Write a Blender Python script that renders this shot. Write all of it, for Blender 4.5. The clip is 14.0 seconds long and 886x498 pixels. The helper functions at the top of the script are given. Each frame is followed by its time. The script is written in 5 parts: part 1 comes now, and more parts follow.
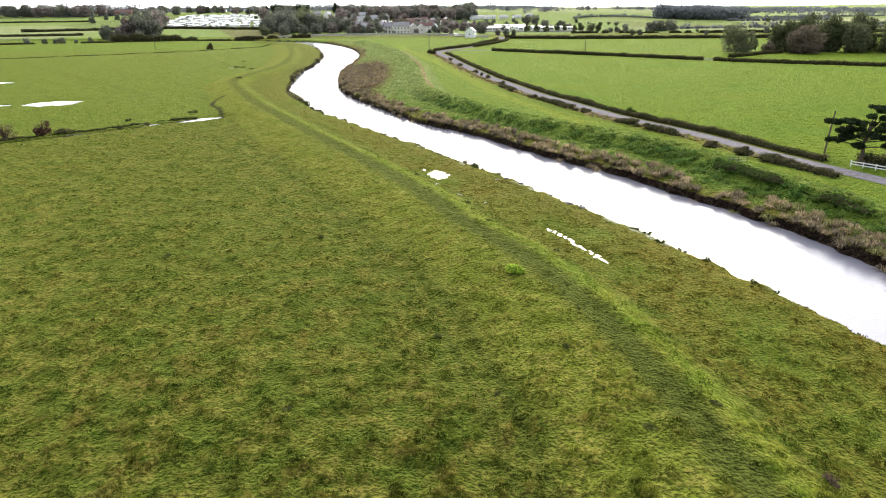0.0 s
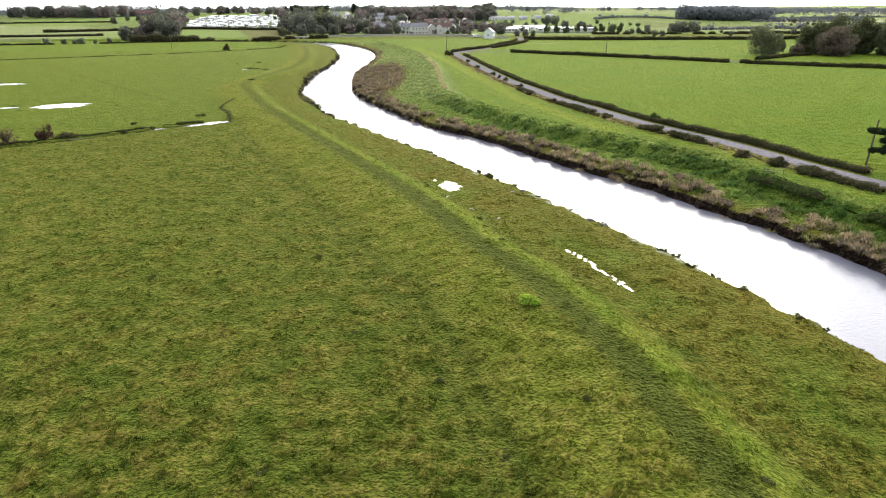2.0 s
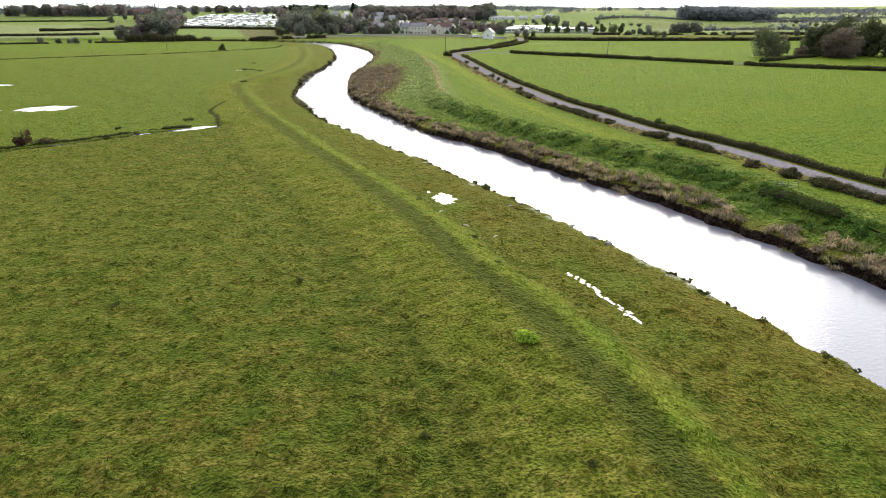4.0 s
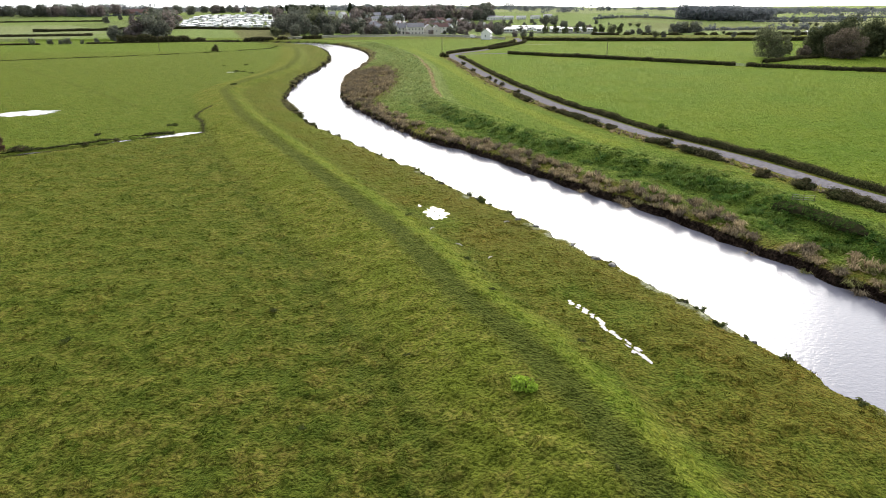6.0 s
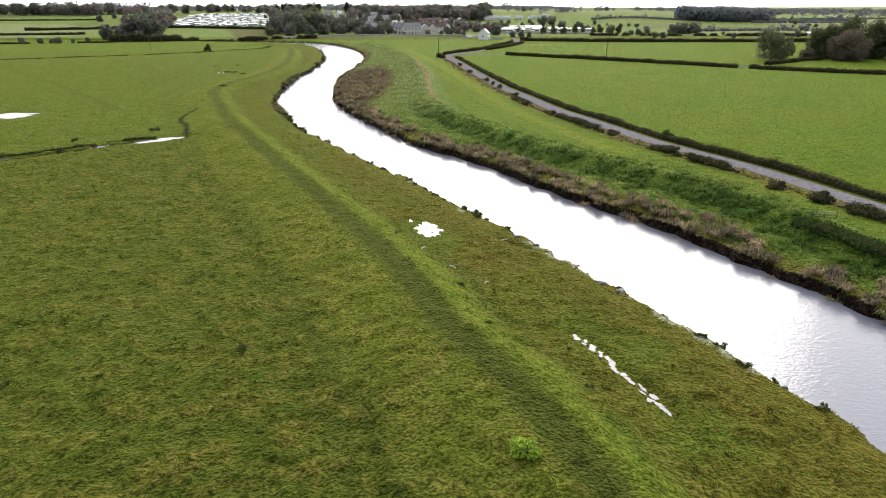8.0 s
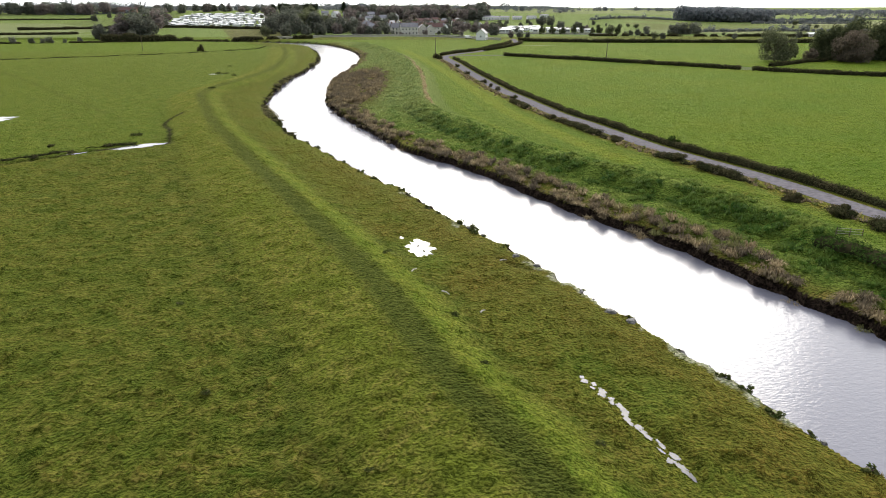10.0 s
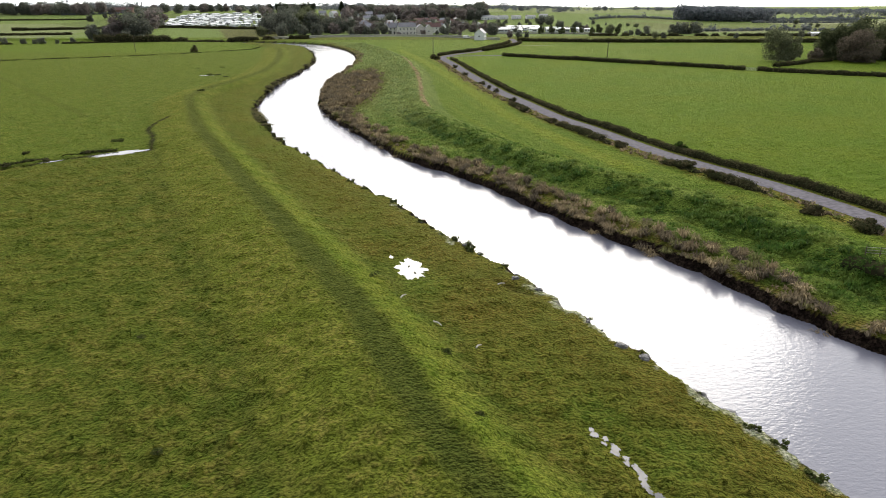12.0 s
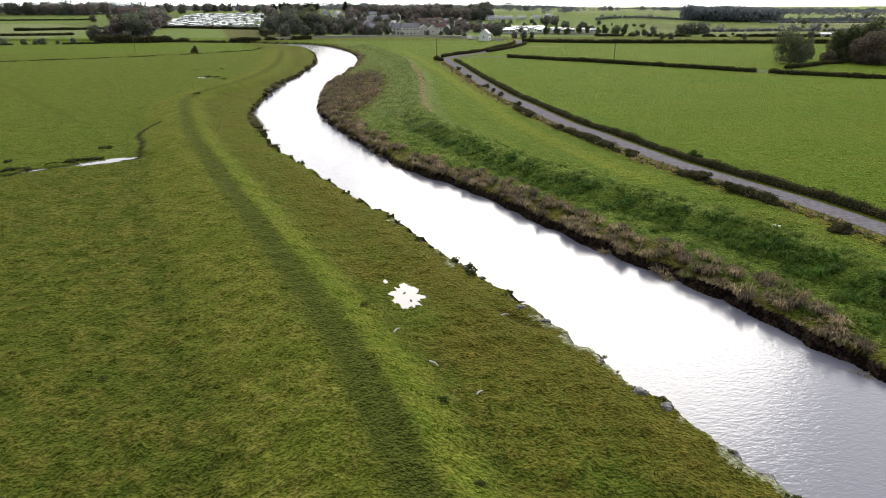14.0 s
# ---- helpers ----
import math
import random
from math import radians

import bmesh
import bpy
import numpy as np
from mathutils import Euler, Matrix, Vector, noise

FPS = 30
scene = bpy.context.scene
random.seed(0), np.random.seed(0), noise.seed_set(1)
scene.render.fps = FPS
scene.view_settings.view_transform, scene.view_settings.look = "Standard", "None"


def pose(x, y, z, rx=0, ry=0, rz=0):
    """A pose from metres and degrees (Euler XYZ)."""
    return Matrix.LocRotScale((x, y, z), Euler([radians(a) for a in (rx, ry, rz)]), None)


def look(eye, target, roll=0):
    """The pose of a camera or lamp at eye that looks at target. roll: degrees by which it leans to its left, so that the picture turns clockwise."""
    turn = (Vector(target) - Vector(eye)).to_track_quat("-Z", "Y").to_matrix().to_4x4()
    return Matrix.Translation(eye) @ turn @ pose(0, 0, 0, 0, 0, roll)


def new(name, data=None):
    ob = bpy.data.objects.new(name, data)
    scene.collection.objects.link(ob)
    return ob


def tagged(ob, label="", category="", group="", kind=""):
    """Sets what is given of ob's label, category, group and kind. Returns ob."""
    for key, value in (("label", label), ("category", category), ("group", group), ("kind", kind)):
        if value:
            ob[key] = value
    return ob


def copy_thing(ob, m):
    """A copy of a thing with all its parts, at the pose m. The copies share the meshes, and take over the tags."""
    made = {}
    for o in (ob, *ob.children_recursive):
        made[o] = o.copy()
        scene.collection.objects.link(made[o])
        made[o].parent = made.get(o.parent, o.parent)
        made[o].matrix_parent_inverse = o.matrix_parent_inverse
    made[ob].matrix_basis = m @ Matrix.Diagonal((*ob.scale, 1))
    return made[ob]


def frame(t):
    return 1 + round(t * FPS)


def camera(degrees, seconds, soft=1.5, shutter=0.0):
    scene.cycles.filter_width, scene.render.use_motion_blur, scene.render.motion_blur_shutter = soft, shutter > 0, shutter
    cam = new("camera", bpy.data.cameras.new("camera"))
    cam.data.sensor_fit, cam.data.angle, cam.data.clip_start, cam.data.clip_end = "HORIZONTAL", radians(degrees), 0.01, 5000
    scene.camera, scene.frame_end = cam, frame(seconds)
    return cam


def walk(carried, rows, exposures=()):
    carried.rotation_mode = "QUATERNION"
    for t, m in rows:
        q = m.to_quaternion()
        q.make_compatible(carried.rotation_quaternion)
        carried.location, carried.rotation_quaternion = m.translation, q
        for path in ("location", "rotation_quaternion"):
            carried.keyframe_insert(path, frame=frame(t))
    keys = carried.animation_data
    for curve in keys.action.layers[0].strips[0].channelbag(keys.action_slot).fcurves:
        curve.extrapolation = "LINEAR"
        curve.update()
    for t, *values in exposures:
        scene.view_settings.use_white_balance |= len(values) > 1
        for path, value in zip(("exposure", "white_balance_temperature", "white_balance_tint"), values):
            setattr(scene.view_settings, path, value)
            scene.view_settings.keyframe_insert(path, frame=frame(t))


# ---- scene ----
cam = camera(69.8, 14.0, soft=1.0)
PATH = [
    (0, (-2.52, -6.821, 24.4), (-2.486, -4.956, 23.678), -0.5),
    (0.5, (-2.217, -5.276, 24.332), (-2.2, -3.412, 23.61), -0.5),
    (1, (-1.988, -3.706, 24.318), (-1.988, -1.841, 23.596), -0.5),
    (1.5, (-1.791, -2.126, 24.329), (-1.803, -0.261, 23.608), -0.5),
    (2, (-1.514, -0.567, 24.342), (-1.534, 1.299, 23.622), -0.5),
    (2.5, (-1.324, 0.909, 24.397), (-1.349, 2.775, 23.676), -0.4),
    (3, (-1.159, 2.269, 24.481), (-1.182, 4.134, 23.76), -0.4),
    (5.5, (-0.085, 9.608, 24.731), (-0.101, 11.473, 24.009), -0.3),
    (6, (0.093, 11.156, 24.744), (0.078, 13.021, 24.022), -0.4),
    (6.5, (0.242, 12.783, 24.717), (0.23, 14.648, 23.996), -0.3),
    (7, (0.345, 14.4, 24.72), (0.335, 16.265, 23.998), -0.3),
    (7.5, (0.458, 15.982, 24.729), (0.45, 17.847, 24.007), -0.2),
    (8, (0.563, 17.502, 24.747), (0.557, 19.367, 24.024), -0.2),
    (10.5, (1.238, 25.149, 24.674), (1.239, 27.014, 23.951), -0.1),
    (11, (1.373, 26.652, 24.692), (1.375, 28.516, 23.968), -0.1),
    (11.5, (1.579, 28.224, 24.616), (1.582, 30.088, 23.892), -0.1),
    (12, (1.756, 29.782, 24.588), (1.758, 31.647, 23.864), -0.2),
    (12.5, (1.9, 31.28, 24.601), (1.899, 33.145, 23.877), -0.1),
    (13, (2.049, 32.727, 24.664), (2.045, 34.591, 23.94), -0.2),
    (13.5, (2.183, 34.186, 24.728), (2.175, 36.051, 24.004), -0.2),
    (14, (2.259, 35.62, 24.804), (2.248, 37.484, 24.08), -0.2),
]
walk(cam, [(t, look(eye, target, roll)) for t, eye, target, roll in PATH], [(0.0, 0.38), (3.0, 0.17), (6.5, -0.05), (10.5, -0.32), (14.0, -0.48)])

# ---------------------------------------------------------------- light
SUN_AZ, SUN_EL = radians(12), radians(24)
world = bpy.data.worlds.new("overcast_sky")
scene.world = world
world.use_nodes = True
wn, wl = world.node_tree.nodes, world.node_tree.links
bg = wn["Background"]
sky = wn.new("ShaderNodeTexSky")
sky.sky_type = "NISHITA"
sky.sun_disc = False
sky.sun_elevation, sky.sun_rotation = SUN_EL, SUN_AZ
sky.dust_density, sky.air_density = 4.0, 1.0
SUN_WAY = Vector((math.sin(SUN_AZ) * math.cos(SUN_EL), math.cos(SUN_AZ) * math.cos(SUN_EL), math.sin(SUN_EL)))
# thin cloud that glows round the hidden sun
tex = wn.new("ShaderNodeTexCoord")
dot = wn.new("ShaderNodeVectorMath")
dot.operation = "DOT_PRODUCT"
dot.inputs[1].default_value = SUN_WAY
wl.new(tex.outputs["Generated"], dot.inputs[0])
pos = wn.new("ShaderNodeMath")
pos.operation = "MAXIMUM"
pos.inputs[1].default_value = 0.0
wl.new(dot.outputs["Value"], pos.inputs[0])
power = wn.new("ShaderNodeMath")
power.operation = "POWER"
power.inputs[1].default_value = 1.8
wl.new(pos.outputs[0], power.inputs[0])
cloud = wn.new("ShaderNodeMix")
cloud.data_type = "RGBA"
cloud.inputs["A"].default_value = (6.0, 6.4, 7.2, 1)
cloud.inputs["B"].default_value = (36.0, 36.0, 36.5, 1)
wl.new(power.outputs[0], cloud.inputs["Factor"])
veil = wn.new("ShaderNodeMix")
veil.data_type = "RGBA"
veil.inputs["Factor"].default_value = 0.75
wl.new(sky.outputs["Color"], veil.inputs["A"])
wl.new(cloud.outputs["Result"], veil.inputs["B"])
wl.new(veil.outputs["Result"], bg.inputs["Color"])
bg.inputs["Strength"].default_value = 0.15
sun = new("sun", bpy.data.lights.new("sun", "SUN"))
sun.data.energy, sun.data.angle, sun.data.color = 3.0, radians(36), (1.0, 0.95, 0.86)
sun.matrix_world = look((100 * math.sin(SUN_AZ) * math.cos(SUN_EL), 100 * math.cos(SUN_AZ) * math.cos(SUN_EL), 100 * math.sin(SUN_EL)), (0, 0, 0))

# ---------------------------------------------------------------- plan
WATER_Z = -1.5
LEFT_BANK = [(57, -20), (48, 0), (40, 20), (32.8, 37), (29.8, 45), (27.3, 51.5), (24, 58.8), (20.6, 67), (17.6, 72.2), (15, 77.4), (12, 83.6), (8, 91), (5, 95.3), (0.5, 103.5), (-4.2, 112), (-14, 128), (-21, 140), (-30.5, 156), (-34, 165), (-43.5, 188), (-49, 210), (-54.5, 257), (-54.5, 291), (-60, 352), (-73, 408), (-91, 455), (-130, 482), (-220, 500)]
RIGHT_BANK = [(75, -20), (66, 0), (57, 20), (49, 36), (43.6, 51), (41.2, 61), (37, 72), (34, 77), (32.5, 80.2), (30, 85.3), (27, 91.5), (21.6, 99.5), (16.6, 107.6), (11, 117.5), (2.8, 131), (-6, 142), (-17.7, 167), (-25.8, 186), (-32, 208), (-37, 244), (-38, 296), (-38, 322), (-46.6, 390), (-77.5, 470), (-120, 500), (-220, 520)]
LEVEE_LEFT = [(16.5, -30), (15, 5), (13.8, 17.5), (12.6, 26), (11.2, 33.8), (8.9, 43), (5, 53.5), (0.9, 61), (-1.4, 67), (-4.8, 75.3), (-8.5, 82.8), (-13.2, 92), (-20, 104.8), (-27.5, 119), (-36, 136), (-47, 157.5), (-60.5, 189.5), (-65.6, 204), (-66.5, 224), (-64, 245), (-64, 275), (-72, 330), (-90, 400), (-120, 455)]
LEVEE_RIGHT = [(74, -30), (66, 5), (58, 35), (50, 65), (45.4, 80), (42.0, 92), (38.6, 100.0), (35.6, 106.1), (31.2, 112), (25.9, 118.6), (19.8, 127.4), (12.7, 141.2), (3.4, 162.4), (-3, 184), (-6.5, 230), (-8, 262), (-15, 315), (-29, 378), (-55, 450), (-100, 480)]
ROAD = [(110, -30), (75, 50), (62.7, 80.2), (57.9, 91.5), (54.5, 101), (51.8, 110), (48.7, 118.5), (44.8, 127), (40, 138), (36.3, 150), (32.5, 163), (28, 177), (22, 206), (19, 219), (15.2, 245), (11, 275), (6.5, 312), (3, 335), (2.2, 347), (5, 357), (11, 369), (20.6, 383), (31, 409), (46, 449), (50.6, 472), (52, 510)]
SIDE_LANE = [(4, 352), (16, 356), (32, 357)]
DITCH = [(-150, 84), (-110, 103), (-86, 116), (-78, 122), (-70, 128.5), (-61.5, 137.5), (-56, 141), (-51, 143.5)]
RILL = [(-51, 143.5), (-52.5, 148), (-54.3, 152.5), (-56, 156), (-58.5, 160), (-60, 166), (-59, 172)]
EARTH_PATH = [(-24, 378), (-13, 313), (-9.4, 282), (-6.5, 255), (-4.7, 226), (-3, 195), (-0.3, 181), (5, 170)]
MOWN_LINE = [(-22, 400), (-9, 340), (5, 257), (11.7, 213), (16.4, 182), (21.2, 162), (25.7, 146), (31.9, 127)]
OLD_DRAIN = [(-207, 318), (-142, 248), (-98, 198), (-80, 178)]
FAR_DITCH = [(-420, 240), (-300, 290), (-205, 340), (-174, 356), (-151, 369), (-134, 383), (-118, 399), (-104, 416)]


def smooth_line(points, step=1.0):
    """A smooth curve through plan points, sampled about every step metres."""
    p = np.array([points[0]] + list(points) + [points[-1]], float)
    out = []
    for a, b, c, d in zip(p, p[1:], p[2:], p[3:]):
        n = max(2, int(np.hypot(*(c - b)) / step))
        for t in np.arange(n) / n:
            out.append(0.5 * (2 * b + (c - a) * t + (2 * a - 5 * b + 4 * c - d) * t * t + (3 * b - a - 3 * c + d) * t ** 3))
    out.append(p[-1])
    return np.array(out)


def side_distance(x, y, line):
    """Signed distance from a plan line: positive to the right of its way. Also the share of the way along it."""
    best = np.full(x.shape, 1e9)
    sign = np.ones(x.shape)
    along = np.zeros(x.shape)
    n = len(line) - 1
    for i in range(n):
        ax, ay = line[i]
        bx, by = line[i + 1]
        dx, dy = bx - ax, by - ay
        t = np.clip(((x - ax) * dx + (y - ay) * dy) / (dx * dx + dy * dy), 0, 1)
        ex, ey = x - ax - t * dx, y - ay - t * dy
        d = ex * ex + ey * ey
        m = d < best
        best = np.where(m, d, best)
        sign = np.where(m, np.sign(ex * dy - ey * dx), sign)
        along = np.where(m, (i + t) / n, along)
    return np.sqrt(best) * np.where(sign == 0, 1, sign), along


def step01(a, b, v):
    t = np.clip((v - a) / (b - a), 0, 1)
    return t * t * (3 - 2 * t)


def lattice(ix, iy, seed):
    h = np.sin(ix * 127.1 + iy * 311.7 + seed * 74.7) * 43758.5453
    return h - np.floor(h)


def wave_noise(x, y, size, seed=0, octaves=3):
    """Value noise from 0 to 1 with features of about that size in metres."""
    total, weight, amp = 0, 0, 1.0
    for o in range(octaves):
        u, v = x / size, y / size
        iu, iv = np.floor(u), np.floor(v)
        fu, fv = u - iu, v - iv
        fu, fv = fu * fu * (3 - 2 * fu), fv * fv * (3 - 2 * fv)
        a, b = lattice(iu, iv, seed + o), lattice(iu + 1, iv, seed + o)
        c, d = lattice(iu, iv + 1, seed + o), lattice(iu + 1, iv + 1, seed + o)
        total = total + amp * ((a + (b - a) * fu) * (1 - fv) + (c + (d - c) * fu) * fv)
        weight, amp, size = weight + amp, amp * 0.5, size * 0.5
    return total / weight


CURVES = {name: smooth_line(pts, 2.5) for name, pts in (("left", LEFT_BANK), ("right", RIGHT_BANK), ("levee_left", LEVEE_LEFT), ("levee_right", LEVEE_RIGHT), ("road", ROAD), ("lane", SIDE_LANE), ("ditch", DITCH), ("far_ditch", FAR_DITCH), ("old_drain", OLD_DRAIN), ("rill", RILL), ("path", EARTH_PATH), ("mown", MOWN_LINE))}

# pools in the grass: centre, half length, half width, turn in degrees
POOLS = [(-1.3, 88.0, 2.7, 1.5, 108), (-3.6, 91.2, 0.5, 0.2, 110), (-104.5, 170, 6.5, 4.4, 20), (-117, 167, 3.0, 1.0, 10), (-154.5, 221, 8, 2.4, 15), (-55.5, 141.2, 4.8, 1.5, 33), (-64, 134.6, 1.6, 0.4, 38), (-75.5, 124.3, 2.0, 0.5, 30), (41.6, 107.0, 1.5, 0.5, 125), (36.9, 111.9, 1.4, 0.35, 120), (-85, 270, 4, 0.8, 5)]

PRNG = random.Random(4)
for step in range(24):  # a broken line of rainwater in a wheel rut
    along = step / 23
    POOLS.append((11.1 + 4.0 * along + PRNG.uniform(-0.3, 0.3), 62.4 - 10.2 * along, PRNG.uniform(0.2, 0.46), PRNG.uniform(0.10, 0.26), 112 + PRNG.uniform(-12, 12)))


def far_hills(x, y):
    """A low rise behind the village, flat land beside it and a faint ridge on the horizon."""
    r = np.hypot(x, y)
    start = 740 - 150 * np.exp(-((x - 190) / 90) ** 2)
    rise = 13.5 * step01(start, start + 340, y) * (1 - step01(270, 430, x - 0.05 * y))
    ridge = step01(2200, 4300, r) * 16 * (wave_noise(x, y, 800, 9, 3) - 0.25)
    return rise + ridge - 15 * step01(1100, 3000, r) + step01(800, 1500, r) * 3 * (wave_noise(x, y, 420, 5, 2) - 0.5)


def terrain(x, y):
    """Height of the ground, and what covers it."""
    nz = wave_noise(x, y, 1.6, 3)
    dl, _ = side_distance(x, y, CURVES["left"])
    dr, _ = side_distance(x, y, CURVES["right"])
    ll, _ = side_distance(x, y, CURVES["levee_left"])
    lr, _ = side_distance(x, y, CURVES["levee_right"])
    rd, _ = side_distance(x, y, CURVES["road"])
    ln, _ = side_distance(x, y, CURVES["lane"])
    dt, _ = side_distance(x, y, CURVES["ditch"])
    fd, _ = side_distance(x, y, CURVES["far_ditch"])
    far = step01(430, 520, y)
    left_land = -dl - 1.6 * (wave_noise(x, y, 2.6, 11) - 0.5) - 0.5 * (step01(0.35, 0.65, wave_noise(x, y, 2.0, 13, 1)) - 0.6) * (y > 60)
    right_land = dr - 1.5 * (wave_noise(x, y, 3.0, 12) - 0.5) * 1.2
    in_river = (left_land < 0) & (right_land < 0)
    on_left = np.abs(dl) < np.abs(dr)
    land = np.where(on_left, left_land, right_land)
    z = far_hills(x, y) + 0.10 * (wave_noise(x, y, 9, 1) - 0.5) + 0.15 * (nz - 0.5) + 0.10 * (wave_noise(x, y, 0.8, 4, 2) - 0.5)
    # grazed tussocks over the whole meadow
    z += 0.20 * step01(0.40, 0.74, wave_noise(x, y, 0.9, 41, 2)) * ((ll < -1.2) | (ll > 1.2)) * (y < 330)
    # flood banks on both sides of the river
    hl = np.where(ll < 0, 1 - step01(1.2, 12, -ll), 1 - step01(1.2, 6.5, ll))
    z += 1.55 * hl * (1 - far)
    hr = np.where(lr < 0, 1 - step01(0.5, 5.6, -lr), 1 - step01(0.6, 4.0, lr))
    z += (1.65 + 0.35 * (wave_noise(x, y, 2.2, 14, 2) - 0.5) * (np.abs(lr) < 6)) * hr * (1 - far)
    # banks and bed of the river
    shelf = np.where(on_left, -0.5, -0.62)
    bank = np.where(land < 0, WATER_Z - 0.15 + 0.5 * np.maximum(land, -1.5), WATER_Z - 0.15 + (shelf - WATER_Z + 0.15) * step01(0, np.where(on_left, 0.9, 0.55), land))
    blend = step01(0.6, 5.0, land)
    river = np.where(land > 8, 0, 1)
    z = np.where(river > 0, bank * (1 - blend) + z * blend, z)
    # ditches, with a lip
    cut = np.exp(-(dt / 1.0) ** 2)
    z -= 0.55 * cut * (np.abs(dt) < 6)
    z -= 0.6 * np.exp(-(fd / 2.0) ** 2)
    # hollows that hold rain
    for px, py, a, b, turn in POOLS:
        c, s = math.cos(radians(turn)), math.sin(radians(turn))
        u, v = ((x - px) * c + (y - py) * s) / (a + 0.3), (-(x - px) * s + (y - py) * c) / (b + 0.3)
        near = 1 - step01(1.1, 2.0, np.hypot(u, v))
        z = z * (1 - near) - 0.16 * near
    # a small gully worn into the left bank
    g = np.exp(-(((x - 8.2) + (y - 84.2)) / 0.7 / 1.41) ** 2) * np.exp(-(((x - 8.2) - (y - 84.2)) / 3.2 / 1.41) ** 2)
    z -= 0.5 * g
    z = np.where(np.abs(rd) < 4.5, z * step01(2.6, 4.5, np.abs(rd)) + 0.02 * (1 - step01(2.6, 4.5, np.abs(rd))), z)
    z = np.where(np.abs(ln) < 3.5, z * step01(1.8, 3.5, np.abs(ln)), z)
    return z, dict(dl=left_land, dr=right_land, ll=ll, lr=lr, rd=rd, dt=dt, fd=fd, river=in_river, on_left=on_left, gully=g)


def covers(x, y, k):
    """Shares of the kinds of ground cover, one column each."""
    n = wave_noise(x, y, 5, 31)
    n2 = wave_noise(x, y, 1.3, 32)
    left = (k["dl"] > 0) & k["on_left"] | (k["ll"] < 0)
    edge = 0.8 * (n2 - 0.5)
    track = (1 - step01(0.7, 1.9, np.abs(k["ll"] - 0.05) + 1.2 * edge + 0.8 * (n - 0.5))) * left * (y < 400)
    # strip beside the track, its colour brightened for the light on that side
    bright = 0.62 * (1 - step01(0.5, 3.0, np.abs(k["ll"] - 2.6) + 2.2 * edge + 2.2 * (n - 0.5))) * left * (y < 400)
    wheel = (1 - step01(0.15, 0.5, np.minimum(np.abs(k["ll"] + 9.8), np.abs(k["ll"] + 11.6)) + 0.5 * edge)) * step01(0.35, 0.6, wave_noise(x, y, 8, 35, 2)) * left * (y < 150)
    track = np.maximum(track, 0.55 * wheel)
    berm = step01(5, 8, k["ll"] + 3 * (n - 0.5)) * left * (y < 420) * (1 - 0.55 * step01(120, 200, y))
    slope = (1 - step01(2.0, 5.6, np.abs(k["ll"] + 4.9) + 3.0 * (n - 0.5) + 2.0 * (n2 - 0.5))) * left * (y < 400)
    right = (k["dr"] > 0) & (k["lr"] < 6) & (y < 470) & ~left
    sway = 1.6 * (n - 0.5)
    # rank grass on the river face, with the slope's shade in its colour
    lush_shade = right * step01(-7.0, -5.2, k["lr"] + sway) * (1 - step01(-2.2, -0.8, k["lr"] + 0.6 * sway)) * (1 - 0.9 * step01(145, 205, y))
    lush_shade = np.maximum(lush_shade, 0.15 * right)
    shelf = right * (1 - step01(1.4, 2.8, k["lr"] + sway)) * (1 - lush_shade)
    reed = right * (1 - step01(2.2, 4.4, k["dr"] + 4.5 * (n - 0.5)))
    holm = right * np.exp(-(((x + 26.5) / 7) ** 2 + ((y - 224) / 46) ** 2)) * 2.2
    reed = np.clip(np.maximum(reed, holm), 0, 1)
    verge = (1 - step01(3.2, 5.2, np.abs(k["rd"] + 1.5) + 2 * (n - 0.5))) * ~left * step01(90, 98, y)
    verge = np.maximum(verge, 0.75 * np.exp(-(((x - 41.5) / 5.0) ** 2 + ((y - 107) / 7.0) ** 2)) * (k["lr"] > 1.0) * (k["rd"] < -2) * step01(0.35, 0.55, n2))
    land = np.where(k["on_left"], k["dl"], k["dr"])
    mud = np.where((land < np.where(k["on_left"], 0.75, 1.0) + 0.5 * (n2 - 0.5)) & (land > -12), 1.0, 0.0)
    silt = ((k["dl"] > 0.2) & (k["dl"] < 1.5) & k["on_left"] & (y < 112) & (y > 40)) * step01(0.47, 0.6, 0.55 * wave_noise(x, y, 0.7, 33) + 0.45 * wave_noise(x, y, 6.0, 34, 1) - 0.06 * np.abs(k["dl"] - 1.0))
    mud = np.maximum(mud, np.exp(-(k["dt"] / 0.8) ** 2) * 0.9)
    mud = np.maximum(mud, np.exp(-(k["fd"] / 1.8) ** 2) * 0.7)
    mud = np.maximum(mud, 0.35 * step01(0.2, 0.7, k["gully"]))
    rl, _ = side_distance(x, y, CURVES["rill"])
    mud = np.maximum(mud, 0.8 * (1 - step01(0.25, 0.7, np.abs(rl))))
    od, _ = side_distance(x, y, CURVES["old_drain"])
    track = np.maximum(track, 0.6 * (1 - step01(0.3, 1.2, np.abs(od) + 0.6 * edge)))
    pasture = ((k["rd"] > 2) & ~left & (y < 480)) * 1.0
    mown = ((k["lr"] > 2.0) & (k["rd"] < -2) & ~left & (y < 500)) * 1.0
    pd, _ = side_distance(x, y, CURVES["path"])
    footpath = 0.9 * (1 - step01(0.35, 1.0, np.abs(pd) + 0.3 * edge))
    # left meadow past the ditch gets a share of the mown strip's brighter colour
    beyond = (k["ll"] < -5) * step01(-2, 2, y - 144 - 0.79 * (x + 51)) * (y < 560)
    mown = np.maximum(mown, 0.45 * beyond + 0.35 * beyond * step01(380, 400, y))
    md, _ = side_distance(x, y, CURVES["mown"])
    track = track * (1 - 0.25 * step01(110, 200, y))
    bright = bright * (1 - 0.5 * step01(120, 190, y))
